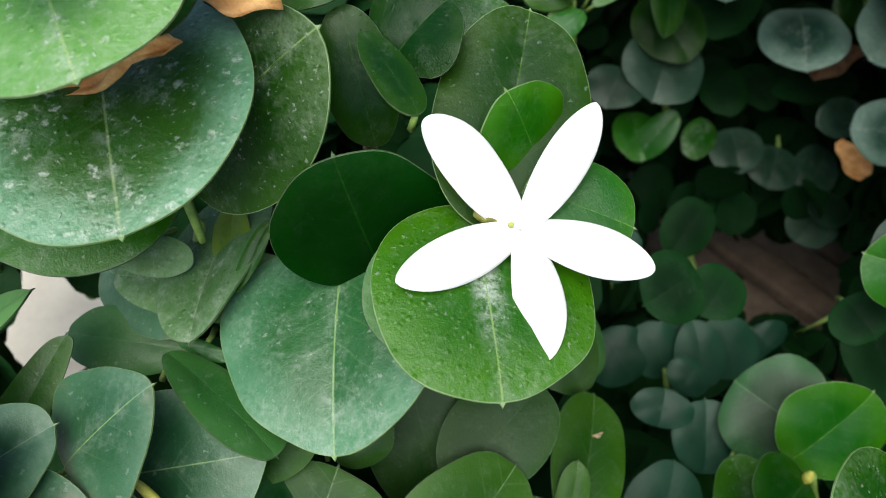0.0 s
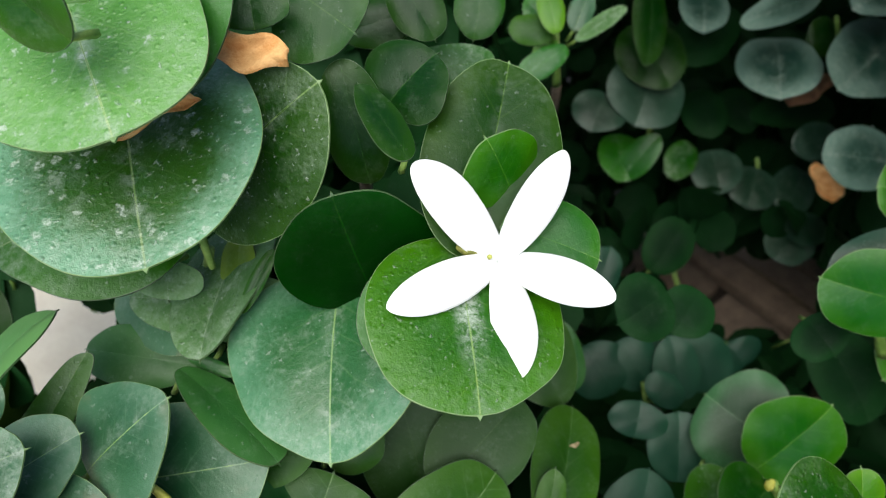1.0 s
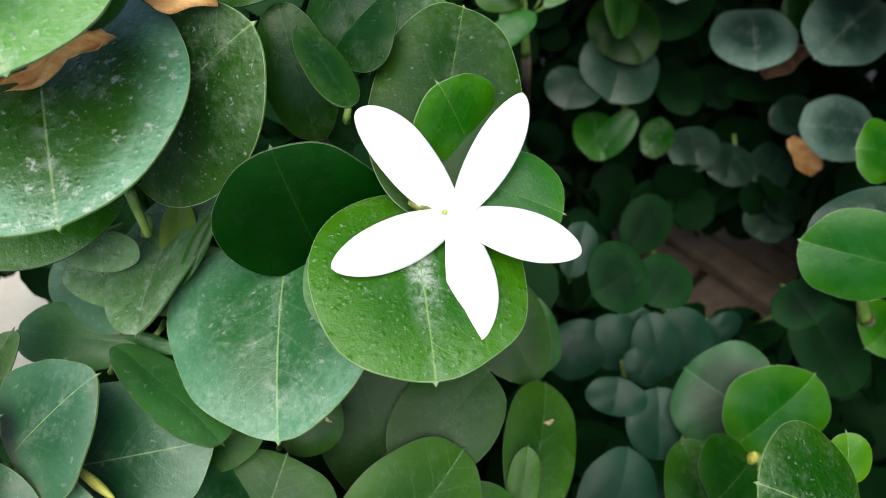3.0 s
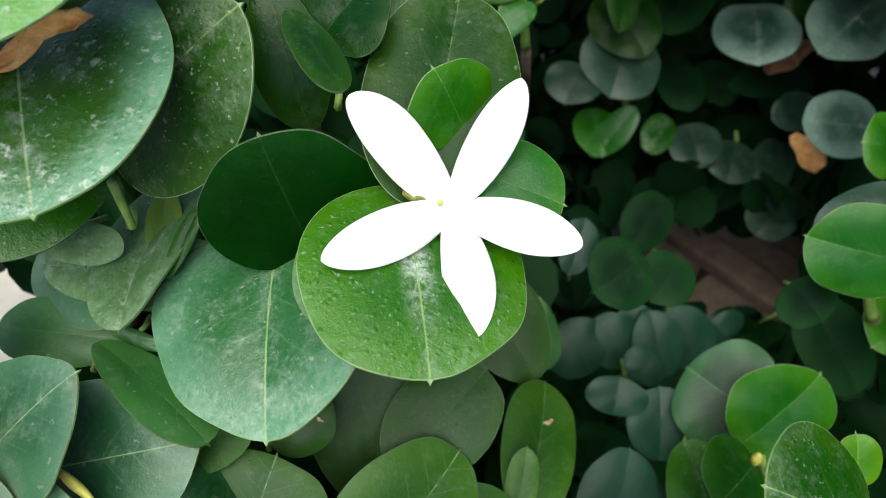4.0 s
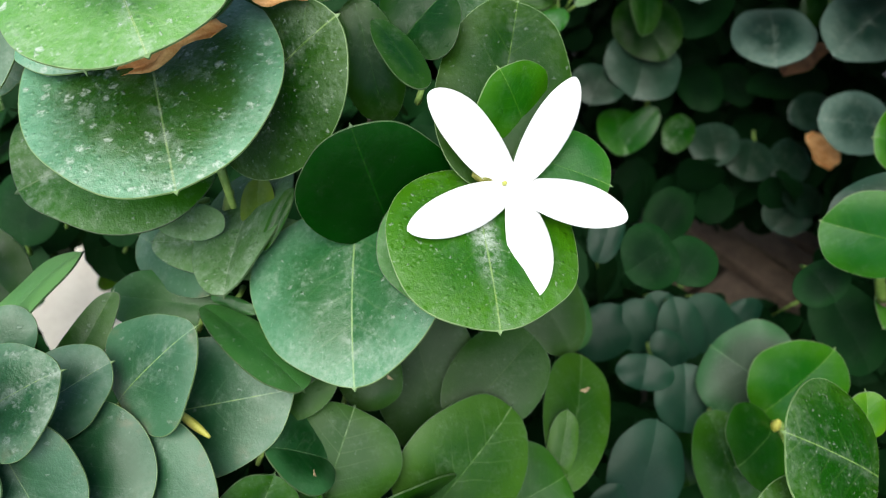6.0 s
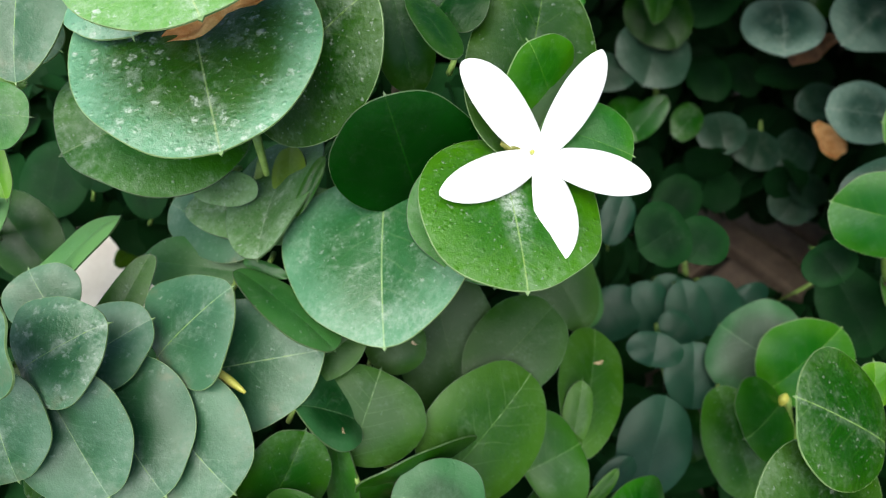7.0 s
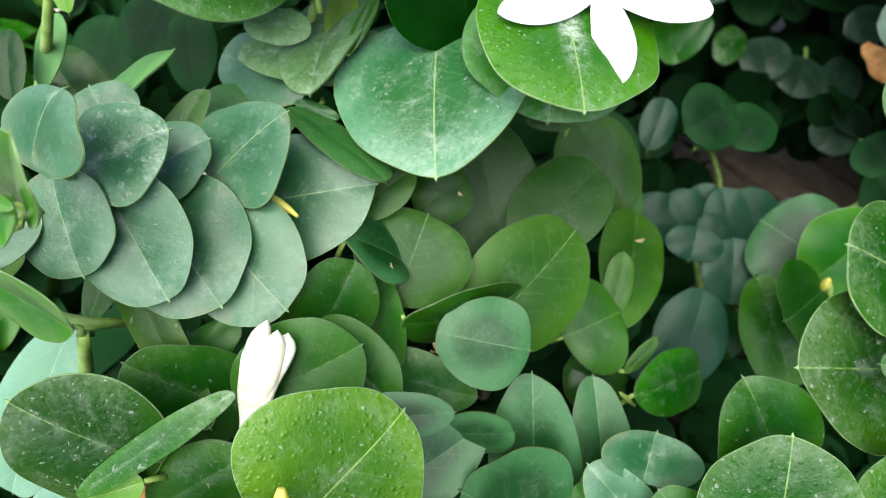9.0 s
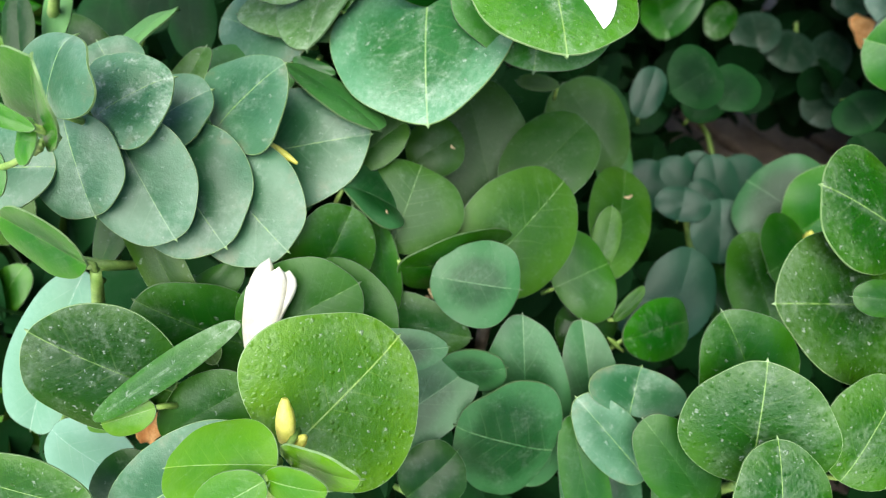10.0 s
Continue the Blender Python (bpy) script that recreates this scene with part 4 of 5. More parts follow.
leaf(sprig, (-4.86, -3.55, 34.38), (-3.71, -3.85, 34.54), (-0.27, -0.74, 0.62), 0.73, "young", k=0.04, fold=0.16, bend=0.17, wave=0.4, cup=0.35)

sprig = shoots["lowright"]
leaf(sprig, (1.36, -0.35, 27.73), (-1.39, -0.01, 28.42), (-0.01, -0.90, 0.43), 4.21, "tealmid", k=0.15, fold=0.05, bend=0.02, wave=0.4, cup=0.38)
leaf(sprig, (3.39, -3.88, 23.45), (2.44, 3.20, 28.81), (0.07, -0.60, 0.80), 2.50, "tealmid", k=0.06, fold=0.21, bend=0.08, wave=0.4, cup=0.36)
leaf(sprig, (3.89, -1.10, 27.67), (1.89, 0.45, 29.36), (0.14, -0.64, 0.75), 1.63, "blue", k=0.01, fold=0.21, bend=0.07, wave=0.4, cup=0.35)
leaf(sprig, (5.37, -1.82, 27.91), (3.58, -0.24, 29.54), (0.05, -0.68, 0.73), 1.97, "plain", k=0.01, fold=0.12, bend=0.13, wave=0.4, cup=0.35)
leaf(sprig, (5.95, -1.77, 29.33), (6.11, 0.26, 31.76), (-0.23, -0.74, 0.64), 3.68, "spotted", k=0.11, fold=0.12, bend=0.16, wave=0.4, cup=0.23)
leaf(sprig, (8.23, -1.70, 29.44), (9.83, 0.37, 30.82), (-0.01, -0.55, 0.83), 2.46, "spotted", k=0.02, fold=0.20, bend=0.15, wave=0.4, cup=0.36)
leaf(sprig, (6.11, -3.85, 29.61), (6.12, -1.42, 31.25), (0.05, -0.56, 0.83), 2.41, "spotted", k=0.00, fold=0.20, bend=0.10, wave=0.4, cup=0.35)
leaf(sprig, (6.92, 0.46, 29.06), (5.62, 1.93, 31.36), (0.16, -0.79, 0.59), 2.86, "shade", k=0.12, fold=0.26, bend=0.19, wave=0.4, cup=0.38)
leaf(sprig, (4.05, 3.61, 27.07), (7.14, 5.49, 25.34), (0.62, -0.38, 0.69), 2.12, "mid", k=-0.03, fold=0.16, bend=0.15, wave=0.4, cup=0.35)
leaf(sprig, (5.77, -1.81, 27.45), (4.06, -1.23, 27.93), (0.02, -0.60, 0.80), 1.85, "plain", k=-0.05, fold=0.09, bend=0.16, wave=0.4, cup=1.02)
leaf(sprig, (1.76, 0.25, 28.70), (2.66, -2.68, 26.39), (0.05, -0.61, 0.79), 1.34, "plain", k=-0.00, fold=0.13, bend=0.11, wave=0.4, cup=0.35)
leaf(sprig, (2.08, 5.05, 26.14), (4.07, 4.47, 25.65), (0.02, -0.60, 0.80), 2.37, "dark", k=-0.05, fold=0.30, bend=0.10, wave=0.4, cup=0.98)
leaf(sprig, (3.39, 0.23, 28.84), (3.72, 1.28, 29.66), (0.20, -0.64, 0.74), 2.98, "blue", k=0.09, fold=0.22, bend=0.18, wave=0.4, cup=-0.43)

sprig = shoots["right"]
leaf(sprig, (13.55, 10.82, 24.31), (11.12, 12.96, 24.73), (-0.30, -0.50, 0.81), 4.37, "tealmid", k=-0.04, fold=0.20, bend=0.12, wave=0.4, cup=0.35)
leaf(sprig, (12.23, 9.89, 24.55), (14.67, 11.27, 26.90), (-0.11, -0.80, 0.59), 3.69, "fresh", k=0.02, fold=0.20, bend=0.05, wave=0.4, cup=0.35)
leaf(sprig, (11.82, 8.69, 26.03), (10.16, 7.30, 25.78), (0.38, -0.58, 0.72), 3.71, "plain", k=-0.03, fold=0.11, bend=0.06, wave=0.4, cup=0.34)
leaf(sprig, (11.34, 4.65, 31.28), (8.48, 5.17, 32.98), (0.42, -0.38, 0.82), 3.75, "spotted", k=-0.10, fold=0.05, bend=0.13, wave=0.4, cup=0.21)
leaf(sprig, (11.56, 5.82, 31.08), (11.50, 6.71, 32.10), (-0.04, -0.76, 0.65), 1.21, "young", k=0.03, fold=0.20, bend=0.13, wave=0.4, cup=0.35)
leaf(sprig, (10.14, 9.94, 24.86), (11.58, 6.31, 22.32), (0.01, -0.57, 0.82), 2.69, "shade", k=0.00, fold=0.12, bend=0.07, wave=0.4, cup=0.35)
leaf(sprig, (11.17, 3.07, 30.16), (7.42, 2.75, 30.73), (0.17, -0.41, 0.89), 4.35, "deepspot", k=0.01, fold=0.24, bend=0.07, wave=0.4, cup=0.31)
leaf(sprig, (10.38, 2.37, 31.55), (8.87, 2.42, 31.62), (0.02, -0.60, 0.80), 0.97, "shade", k=-0.05, fold=0.30, bend=0.07, wave=0.4, cup=0.95)

sprig = shoots["rightup"]
leaf(sprig, (16.63, 12.68, 31.11), (13.28, 13.76, 31.34), (-0.23, -0.83, 0.51), 3.09, "fresh", k=-0.00, fold=0.17, bend=0.09, wave=0.4, cup=0.35)
leaf(sprig, (17.19, 14.79, 32.08), (13.70, 13.78, 31.05), (-0.15, -0.40, 0.90), 2.24, "far", k=-0.00, fold=0.07, bend=0.13, wave=0.4, cup=0.35)
leaf(sprig, (19.44, 13.32, 21.72), (17.33, 16.43, 24.32), (-0.00, -0.64, 0.77), 3.15, "deep", k=0.00, fold=0.19, bend=0.13, wave=0.4, cup=0.35)

sprig = shoots["lefttip"]
leaf(sprig, (-11.42, 8.78, 39.24), (-9.89, 8.72, 39.22), (-0.02, -0.64, 0.77), 1.50, "mid", k=-0.05, fold=0.07, bend=0.06, wave=0.4, cup=0.69)
leaf(sprig, (-11.45, 9.32, 38.23), (-11.14, 8.14, 37.25), (-0.02, -0.64, 0.77), 0.60, "young", k=-0.05, fold=0.31, bend=0.12, wave=0.4, cup=0.52)
leaf(sprig, (-15.71, 13.08, 32.32), (-13.80, 11.16, 30.75), (-0.02, -0.64, 0.77), 2.48, "dark", k=-0.05, fold=0.29, bend=0.08, wave=0.4, cup=0.97)
leaf(sprig, (-17.88, 24.36, 17.72), (-20.27, 22.94, 16.49), (-0.02, -0.64, 0.77), 1.37, "young", k=-0.05, fold=0.21, bend=0.13, wave=0.4, cup=0.72)
leaf(sprig, (-14.29, 10.08, 33.32), (-13.97, 11.93, 34.71), (0.02, -0.60, 0.80), 0.89, "pale", k=-0.05, fold=0.07, bend=0.13, wave=0.4, cup=0.79)
leaf(sprig, (-14.67, 9.13, 33.61), (-14.87, 10.76, 34.85), (0.02, -0.60, 0.80), 1.03, "dark", k=-0.05, fold=0.30, bend=0.08, wave=0.4, cup=0.76)
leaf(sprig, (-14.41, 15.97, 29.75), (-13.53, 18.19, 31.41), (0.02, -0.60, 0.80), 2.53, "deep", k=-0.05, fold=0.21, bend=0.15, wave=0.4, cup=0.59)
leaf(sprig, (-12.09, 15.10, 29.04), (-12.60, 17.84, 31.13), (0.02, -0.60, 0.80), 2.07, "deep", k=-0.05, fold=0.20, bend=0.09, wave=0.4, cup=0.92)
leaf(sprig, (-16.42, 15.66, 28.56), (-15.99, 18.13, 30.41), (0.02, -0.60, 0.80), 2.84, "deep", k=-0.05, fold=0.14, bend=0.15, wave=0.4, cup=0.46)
leaf(sprig, (-24.16, 23.85, 27.61), (-21.42, 24.75, 28.31), (0.00, -0.62, 0.79), 2.49, "young", k=-0.05, fold=0.17, bend=0.10, wave=0.4, cup=1.03)
leaf(sprig, (-22.40, 27.30, 28.28), (-22.94, 25.02, 26.49), (0.00, -0.62, 0.79), 1.74, "bright2", k=-0.05, fold=0.19, bend=0.11, wave=0.4, cup=0.94)
leaf(sprig, (-23.61, 18.55, 26.89), (-22.19, 20.05, 27.99), (0.02, -0.60, 0.80), 1.84, "young", k=-0.05, fold=0.19, bend=0.08, wave=0.4, cup=1.09)
leaf(sprig, (-20.99, 22.28, 30.52), (-19.75, 24.18, 32.15), (-0.02, -0.64, 0.77), 1.50, "dark", k=-0.05, fold=0.23, bend=0.13, wave=0.4, cup=0.81)
leaf(sprig, (-18.66, 7.61, 26.53), (-17.85, 9.31, 27.80), (0.02, -0.60, 0.80), 2.32, "leafgold", k=-0.05, fold=0.21, bend=0.12, wave=0.4, cup=0.70)

sprig = shoots["topback"]
leaf(sprig, (5.40, 26.30, 32.85), (3.27, 26.53, 33.03), (-0.01, -0.65, 0.76), 1.37, "moss", k=-0.05, fold=0.08, bend=0.10, wave=0.4, cup=1.09)
leaf(sprig, (5.26, 25.59, 33.29), (4.77, 27.15, 34.64), (-0.01, -0.65, 0.76), 1.17, "young", k=-0.05, fold=0.11, bend=0.11, wave=0.4, cup=0.89)
leaf(sprig, (5.90, 25.82, 32.45), (3.66, 24.78, 31.53), (-0.01, -0.65, 0.76), 1.25, "mid", k=-0.05, fold=0.06, bend=0.14, wave=0.4, cup=0.78)
leaf(sprig, (6.39, 26.78, 32.22), (8.69, 27.94, 33.25), (-0.01, -0.65, 0.76), 0.77, "ash", k=-0.05, fold=0.26, bend=0.06, wave=0.4, cup=0.59)
leaf(sprig, (6.46, 27.82, 32.06), (7.16, 29.16, 33.22), (-0.01, -0.65, 0.76), 1.18, "blue", k=-0.05, fold=0.19, bend=0.05, wave=0.4, cup=0.95)
leaf(sprig, (5.54, 27.01, 32.41), (4.12, 28.18, 33.40), (-0.01, -0.65, 0.76), 1.23, "mid", k=-0.05, fold=0.21, bend=0.14, wave=0.4, cup=0.74)
leaf(sprig, (5.33, 26.49, 32.59), (4.58, 25.63, 31.84), (-0.01, -0.65, 0.76), 1.01, "young", k=-0.05, fold=0.30, bend=0.16, wave=0.4, cup=0.43)

sprig = shoots["back"]
leaf(sprig, (29.52, 37.93, 26.20), (22.26, 30.34, 27.47), (0.28, -0.11, 0.95), 4.88, "dustsheen", k=-0.04, fold=0.08, bend=0.09, wave=0.4, cup=0.33)
leaf(sprig, (21.53, 37.79, 25.60), (20.18, 32.15, 25.37), (-0.17, 0.00, 0.99), 4.87, "dustsheen", k=-0.02, fold=0.16, bend=0.15, wave=0.4, cup=0.34)
leaf(sprig, (27.30, 29.52, 22.45), (22.42, 29.20, 23.53), (0.21, -0.63, 0.75), 3.79, "dustsheen", k=0.03, fold=0.11, bend=0.14, wave=0.4, cup=0.38)
leaf(sprig, (16.09, 38.48, 28.95), (15.16, 33.80, 28.43), (-0.02, -0.10, 0.99), 2.86, "dustsheen", k=-0.01, fold=0.19, bend=0.07, wave=0.4, cup=0.35)
leaf(sprig, (22.02, 35.77, 29.89), (15.93, 30.76, 30.92), (0.57, -0.57, 0.59), 1.80, "dustsheen", k=0.00, fold=0.16, bend=0.13, wave=0.4, cup=0.35)
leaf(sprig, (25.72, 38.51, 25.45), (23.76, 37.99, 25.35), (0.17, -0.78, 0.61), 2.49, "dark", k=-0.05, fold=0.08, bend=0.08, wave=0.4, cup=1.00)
leaf(sprig, (26.99, 36.69, 29.89), (22.96, 33.56, 30.23), (0.32, -0.32, 0.89), 2.57, "dustsheen", k=-0.05, fold=0.27, bend=0.17, wave=0.4, cup=1.10)
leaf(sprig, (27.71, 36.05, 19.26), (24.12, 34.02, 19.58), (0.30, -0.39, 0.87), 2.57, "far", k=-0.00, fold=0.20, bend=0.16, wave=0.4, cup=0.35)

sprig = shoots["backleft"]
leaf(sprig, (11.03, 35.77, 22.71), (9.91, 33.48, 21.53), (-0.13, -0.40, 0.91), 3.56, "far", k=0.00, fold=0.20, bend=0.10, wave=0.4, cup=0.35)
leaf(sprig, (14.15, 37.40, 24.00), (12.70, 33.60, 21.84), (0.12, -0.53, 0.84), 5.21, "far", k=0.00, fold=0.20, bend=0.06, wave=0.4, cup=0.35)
leaf(sprig, (12.50, 38.82, 25.80), (14.54, 34.69, 24.28), (-0.18, -0.42, 0.89), 4.13, "dark", k=0.00, fold=0.11, bend=0.17, wave=0.4, cup=0.35)
leaf(sprig, (12.63, 37.88, 29.47), (12.25, 33.11, 26.86), (0.30, -0.48, 0.83), 2.28, "dark", k=-0.05, fold=0.21, bend=0.12, wave=0.4, cup=1.00)
leaf(sprig, (12.49, 36.51, 18.72), (12.99, 33.17, 17.46), (0.10, -0.34, 0.94), 3.31, "mid", k=0.00, fold=0.19, bend=0.16, wave=0.4, cup=0.35)
leaf(sprig, (12.75, 33.74, 17.22), (14.86, 34.74, 20.07), (-0.47, -0.66, 0.58), 2.10, "mid", k=0.00, fold=0.20, bend=0.08, wave=0.4, cup=0.35)
leaf(sprig, (19.77, 41.97, 25.39), (15.81, 36.56, 24.77), (0.12, -0.20, 0.97), 3.68, "deep", k=-0.05, fold=0.24, bend=0.18, wave=0.4, cup=1.30)

sprig = shoots["backlow"]
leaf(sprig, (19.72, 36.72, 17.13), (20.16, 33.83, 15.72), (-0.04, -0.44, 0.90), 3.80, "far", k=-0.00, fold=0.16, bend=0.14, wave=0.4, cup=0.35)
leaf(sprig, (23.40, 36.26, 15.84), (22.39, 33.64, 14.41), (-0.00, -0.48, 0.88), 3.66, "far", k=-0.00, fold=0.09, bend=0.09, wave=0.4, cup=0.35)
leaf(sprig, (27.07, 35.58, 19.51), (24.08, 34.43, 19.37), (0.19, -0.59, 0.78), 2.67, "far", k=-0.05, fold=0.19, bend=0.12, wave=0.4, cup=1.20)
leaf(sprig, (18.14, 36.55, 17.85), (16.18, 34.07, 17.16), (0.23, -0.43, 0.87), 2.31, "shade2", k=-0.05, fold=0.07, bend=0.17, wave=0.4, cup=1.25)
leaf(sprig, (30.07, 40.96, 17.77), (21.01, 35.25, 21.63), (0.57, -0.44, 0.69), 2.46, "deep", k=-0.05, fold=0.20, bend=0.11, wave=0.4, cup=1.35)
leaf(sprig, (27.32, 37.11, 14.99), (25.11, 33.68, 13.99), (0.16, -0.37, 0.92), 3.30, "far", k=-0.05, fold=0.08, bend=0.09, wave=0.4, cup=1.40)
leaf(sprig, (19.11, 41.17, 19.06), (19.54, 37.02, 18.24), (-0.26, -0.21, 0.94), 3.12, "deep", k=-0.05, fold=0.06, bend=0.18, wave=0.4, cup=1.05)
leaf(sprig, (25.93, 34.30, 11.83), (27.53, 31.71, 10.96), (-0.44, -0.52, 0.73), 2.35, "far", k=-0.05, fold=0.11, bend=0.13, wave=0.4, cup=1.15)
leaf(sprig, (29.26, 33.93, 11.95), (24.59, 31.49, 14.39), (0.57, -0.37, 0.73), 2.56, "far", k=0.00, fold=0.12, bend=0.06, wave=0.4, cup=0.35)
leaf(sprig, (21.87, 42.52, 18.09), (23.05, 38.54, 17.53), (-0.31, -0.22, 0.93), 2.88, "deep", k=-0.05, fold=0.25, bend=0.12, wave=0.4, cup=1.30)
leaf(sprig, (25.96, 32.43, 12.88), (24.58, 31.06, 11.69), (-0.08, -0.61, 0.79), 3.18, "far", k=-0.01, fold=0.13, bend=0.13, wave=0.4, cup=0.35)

sprig = shoots["mound"]
leaf(sprig, (5.04, 16.42, 25.10), (5.99, 13.94, 23.03), (-0.02, -0.64, 0.77), 2.05, "slate", k=-0.05, fold=0.26, bend=0.17, wave=0.4, cup=0.81)
leaf(sprig, (4.41, 14.52, 22.45), (4.67, 16.74, 24.31), (-0.02, -0.64, 0.77), 1.84, "dark", k=-0.05, fold=0.26, bend=0.12, wave=0.4, cup=1.09)
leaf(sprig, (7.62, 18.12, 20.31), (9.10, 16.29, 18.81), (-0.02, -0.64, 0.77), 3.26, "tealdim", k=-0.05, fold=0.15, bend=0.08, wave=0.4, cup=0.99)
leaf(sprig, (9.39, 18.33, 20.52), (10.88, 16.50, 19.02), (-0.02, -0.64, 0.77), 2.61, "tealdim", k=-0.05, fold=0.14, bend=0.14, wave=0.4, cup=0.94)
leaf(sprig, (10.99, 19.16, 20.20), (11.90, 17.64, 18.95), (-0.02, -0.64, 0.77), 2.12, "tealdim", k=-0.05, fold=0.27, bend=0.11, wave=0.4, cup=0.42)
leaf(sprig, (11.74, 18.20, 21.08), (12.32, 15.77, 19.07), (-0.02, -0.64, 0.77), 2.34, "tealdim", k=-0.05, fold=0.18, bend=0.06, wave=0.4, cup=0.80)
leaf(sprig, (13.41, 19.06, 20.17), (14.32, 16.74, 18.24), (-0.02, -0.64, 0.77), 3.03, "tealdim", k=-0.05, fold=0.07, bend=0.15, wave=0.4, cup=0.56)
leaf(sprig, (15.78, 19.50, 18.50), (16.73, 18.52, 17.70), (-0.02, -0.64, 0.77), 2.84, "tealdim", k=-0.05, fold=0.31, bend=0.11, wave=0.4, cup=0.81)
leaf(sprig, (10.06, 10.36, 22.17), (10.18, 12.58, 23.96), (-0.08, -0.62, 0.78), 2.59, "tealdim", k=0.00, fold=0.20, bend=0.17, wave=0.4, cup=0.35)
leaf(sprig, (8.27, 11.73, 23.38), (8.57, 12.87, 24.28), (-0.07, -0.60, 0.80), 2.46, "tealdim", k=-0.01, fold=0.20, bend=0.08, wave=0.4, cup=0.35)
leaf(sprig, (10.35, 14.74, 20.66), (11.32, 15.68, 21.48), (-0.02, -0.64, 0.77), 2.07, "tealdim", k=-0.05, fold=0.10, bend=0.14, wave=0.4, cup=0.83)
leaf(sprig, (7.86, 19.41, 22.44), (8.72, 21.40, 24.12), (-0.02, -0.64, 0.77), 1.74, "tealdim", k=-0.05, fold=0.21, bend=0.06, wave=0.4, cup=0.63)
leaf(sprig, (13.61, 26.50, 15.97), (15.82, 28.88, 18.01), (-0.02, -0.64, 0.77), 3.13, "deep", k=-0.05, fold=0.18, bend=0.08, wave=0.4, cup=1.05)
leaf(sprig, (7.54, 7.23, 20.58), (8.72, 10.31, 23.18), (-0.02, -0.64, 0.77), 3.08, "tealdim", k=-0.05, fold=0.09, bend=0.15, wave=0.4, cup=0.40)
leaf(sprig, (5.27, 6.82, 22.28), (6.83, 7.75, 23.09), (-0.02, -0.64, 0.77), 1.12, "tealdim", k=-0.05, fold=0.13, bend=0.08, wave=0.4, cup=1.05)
leaf(sprig, (10.52, 8.96, 20.00), (9.51, 11.08, 21.75), (-0.02, -0.64, 0.77), 1.75, "dark", k=-0.05, fold=0.29, bend=0.15, wave=0.4, cup=0.51)

# ---- further leaves ----
sprig = shoots["lower"]
leaf(sprig, (-7.82, 2.00, 31.14), (-8.43, 2.65, 31.72), (0.09, -0.61, 0.78), 2.44, "plain", k=0.00, fold=0.15, bend=0.10, wave=0.4, cup=0.50)
sprig = shoots["stacked"]
leaf(sprig, (-10.77, 3.26, 35.23), (-13.81, 3.07, 35.11), (-0.01, -0.40, 0.92), 2.26, "blue", k=-0.00, fold=0.15, bend=0.10, wave=0.4, cup=0.50)
sprig = shoots["edgeshoot"]
leaf(sprig, (-10.78, 1.95, 37.21), (-10.59, 1.12, 36.58), (0.02, -0.60, 0.80), 0.70, "bright2", k=-0.00, fold=0.15, bend=0.10, wave=0.4, cup=0.50)
sprig = shoots["middle"]
leaf(sprig, (3.96, 4.68, 26.50), (4.99, 5.62, 27.18), (0.02, -0.60, 0.80), 0.50, "moss", k=0.00, fold=0.15, bend=0.10, wave=0.4, cup=0.50)
sprig = shoots["upper"]
leaf(sprig, (-11.00, 14.07, 41.30), (-11.08, 10.48, 39.01), (-0.03, -0.54, 0.84), 2.51, "blue", k=0.00, fold=0.15, bend=0.10, wave=0.4, cup=0.51)
leaf(sprig, (-6.67, 10.94, 42.29), (-6.95, 13.85, 45.00), (-0.02, -0.68, 0.73), 0.67, "fresh", k=-0.00, fold=0.15, bend=0.10, wave=0.4, cup=0.50)
sprig = shoots["rightup"]
leaf(sprig, (19.04, 18.62, 30.64), (17.39, 18.62, 31.04), (0.19, -0.60, 0.78), 2.54, "fresh", k=-0.00, fold=0.15, bend=0.10, wave=0.4, cup=0.50)
leaf(sprig, (19.93, 14.73, 25.80), (18.38, 13.41, 25.25), (0.11, -0.49, 0.87), 2.45, "fresh", k=-0.00, fold=0.15, bend=0.10, wave=0.4, cup=0.50)
sprig = shoots["upper"]
leaf(sprig, (-8.18, 12.02, 40.81), (-7.81, 10.35, 40.24), (-0.18, -0.35, 0.92), 3.11, "dusty", k=0.00, fold=0.15, bend=0.10, wave=0.4, cup=0.50)
sprig = shoots["backlow"]
leaf(sprig, (8.58, 14.43, 29.67), (6.73, 13.22, 29.36), (0.10, -0.60, 0.80), 2.60, "deep", k=0.00, fold=0.15, bend=0.10, wave=0.4, cup=0.50)
leaf(sprig, (10.17, 15.07, 28.89), (9.00, 13.52, 28.32), (-0.10, -0.60, 0.80), 2.10, "deep", k=0.00, fold=0.15, bend=0.10, wave=0.4, cup=0.50)
leaf(sprig, (14.18, 14.29, 28.25), (15.01, 12.92, 27.81), (-0.10, -0.60, 0.80), 2.30, "deep", k=0.00, fold=0.15, bend=0.10, wave=0.4, cup=0.50)
sprig = shoots["lower"]
leaf(sprig, (-8.31, -1.19, 31.99), (-9.56, -1.53, 31.76), (0.02, -0.60, 0.80), 0.85, "young", k=0.00, fold=0.15, bend=0.10, wave=0.4, cup=0.50)

bm = bmesh.new()
tube(bm, [cm(p) for p in ((17.47, 34.97, 9.19), (18.41, 33.04, 8.60), (18.69, 31.42, 7.84), (18.38, 28.88, 7.33))], 0.0016, 0.0024)
part("stem", bm, STEM, shoots["backlow"][0])
bm = bmesh.new()
tube(bm, [cm(p) for p in ((21.60, 23.09, 12.31), (22.80, 23.25, 13.51), (23.84, 23.14, 15.54))], 0.0010, 0.0016)
part("stem", bm, STEM, shoots["mound"][0])
bm = bmesh.new()
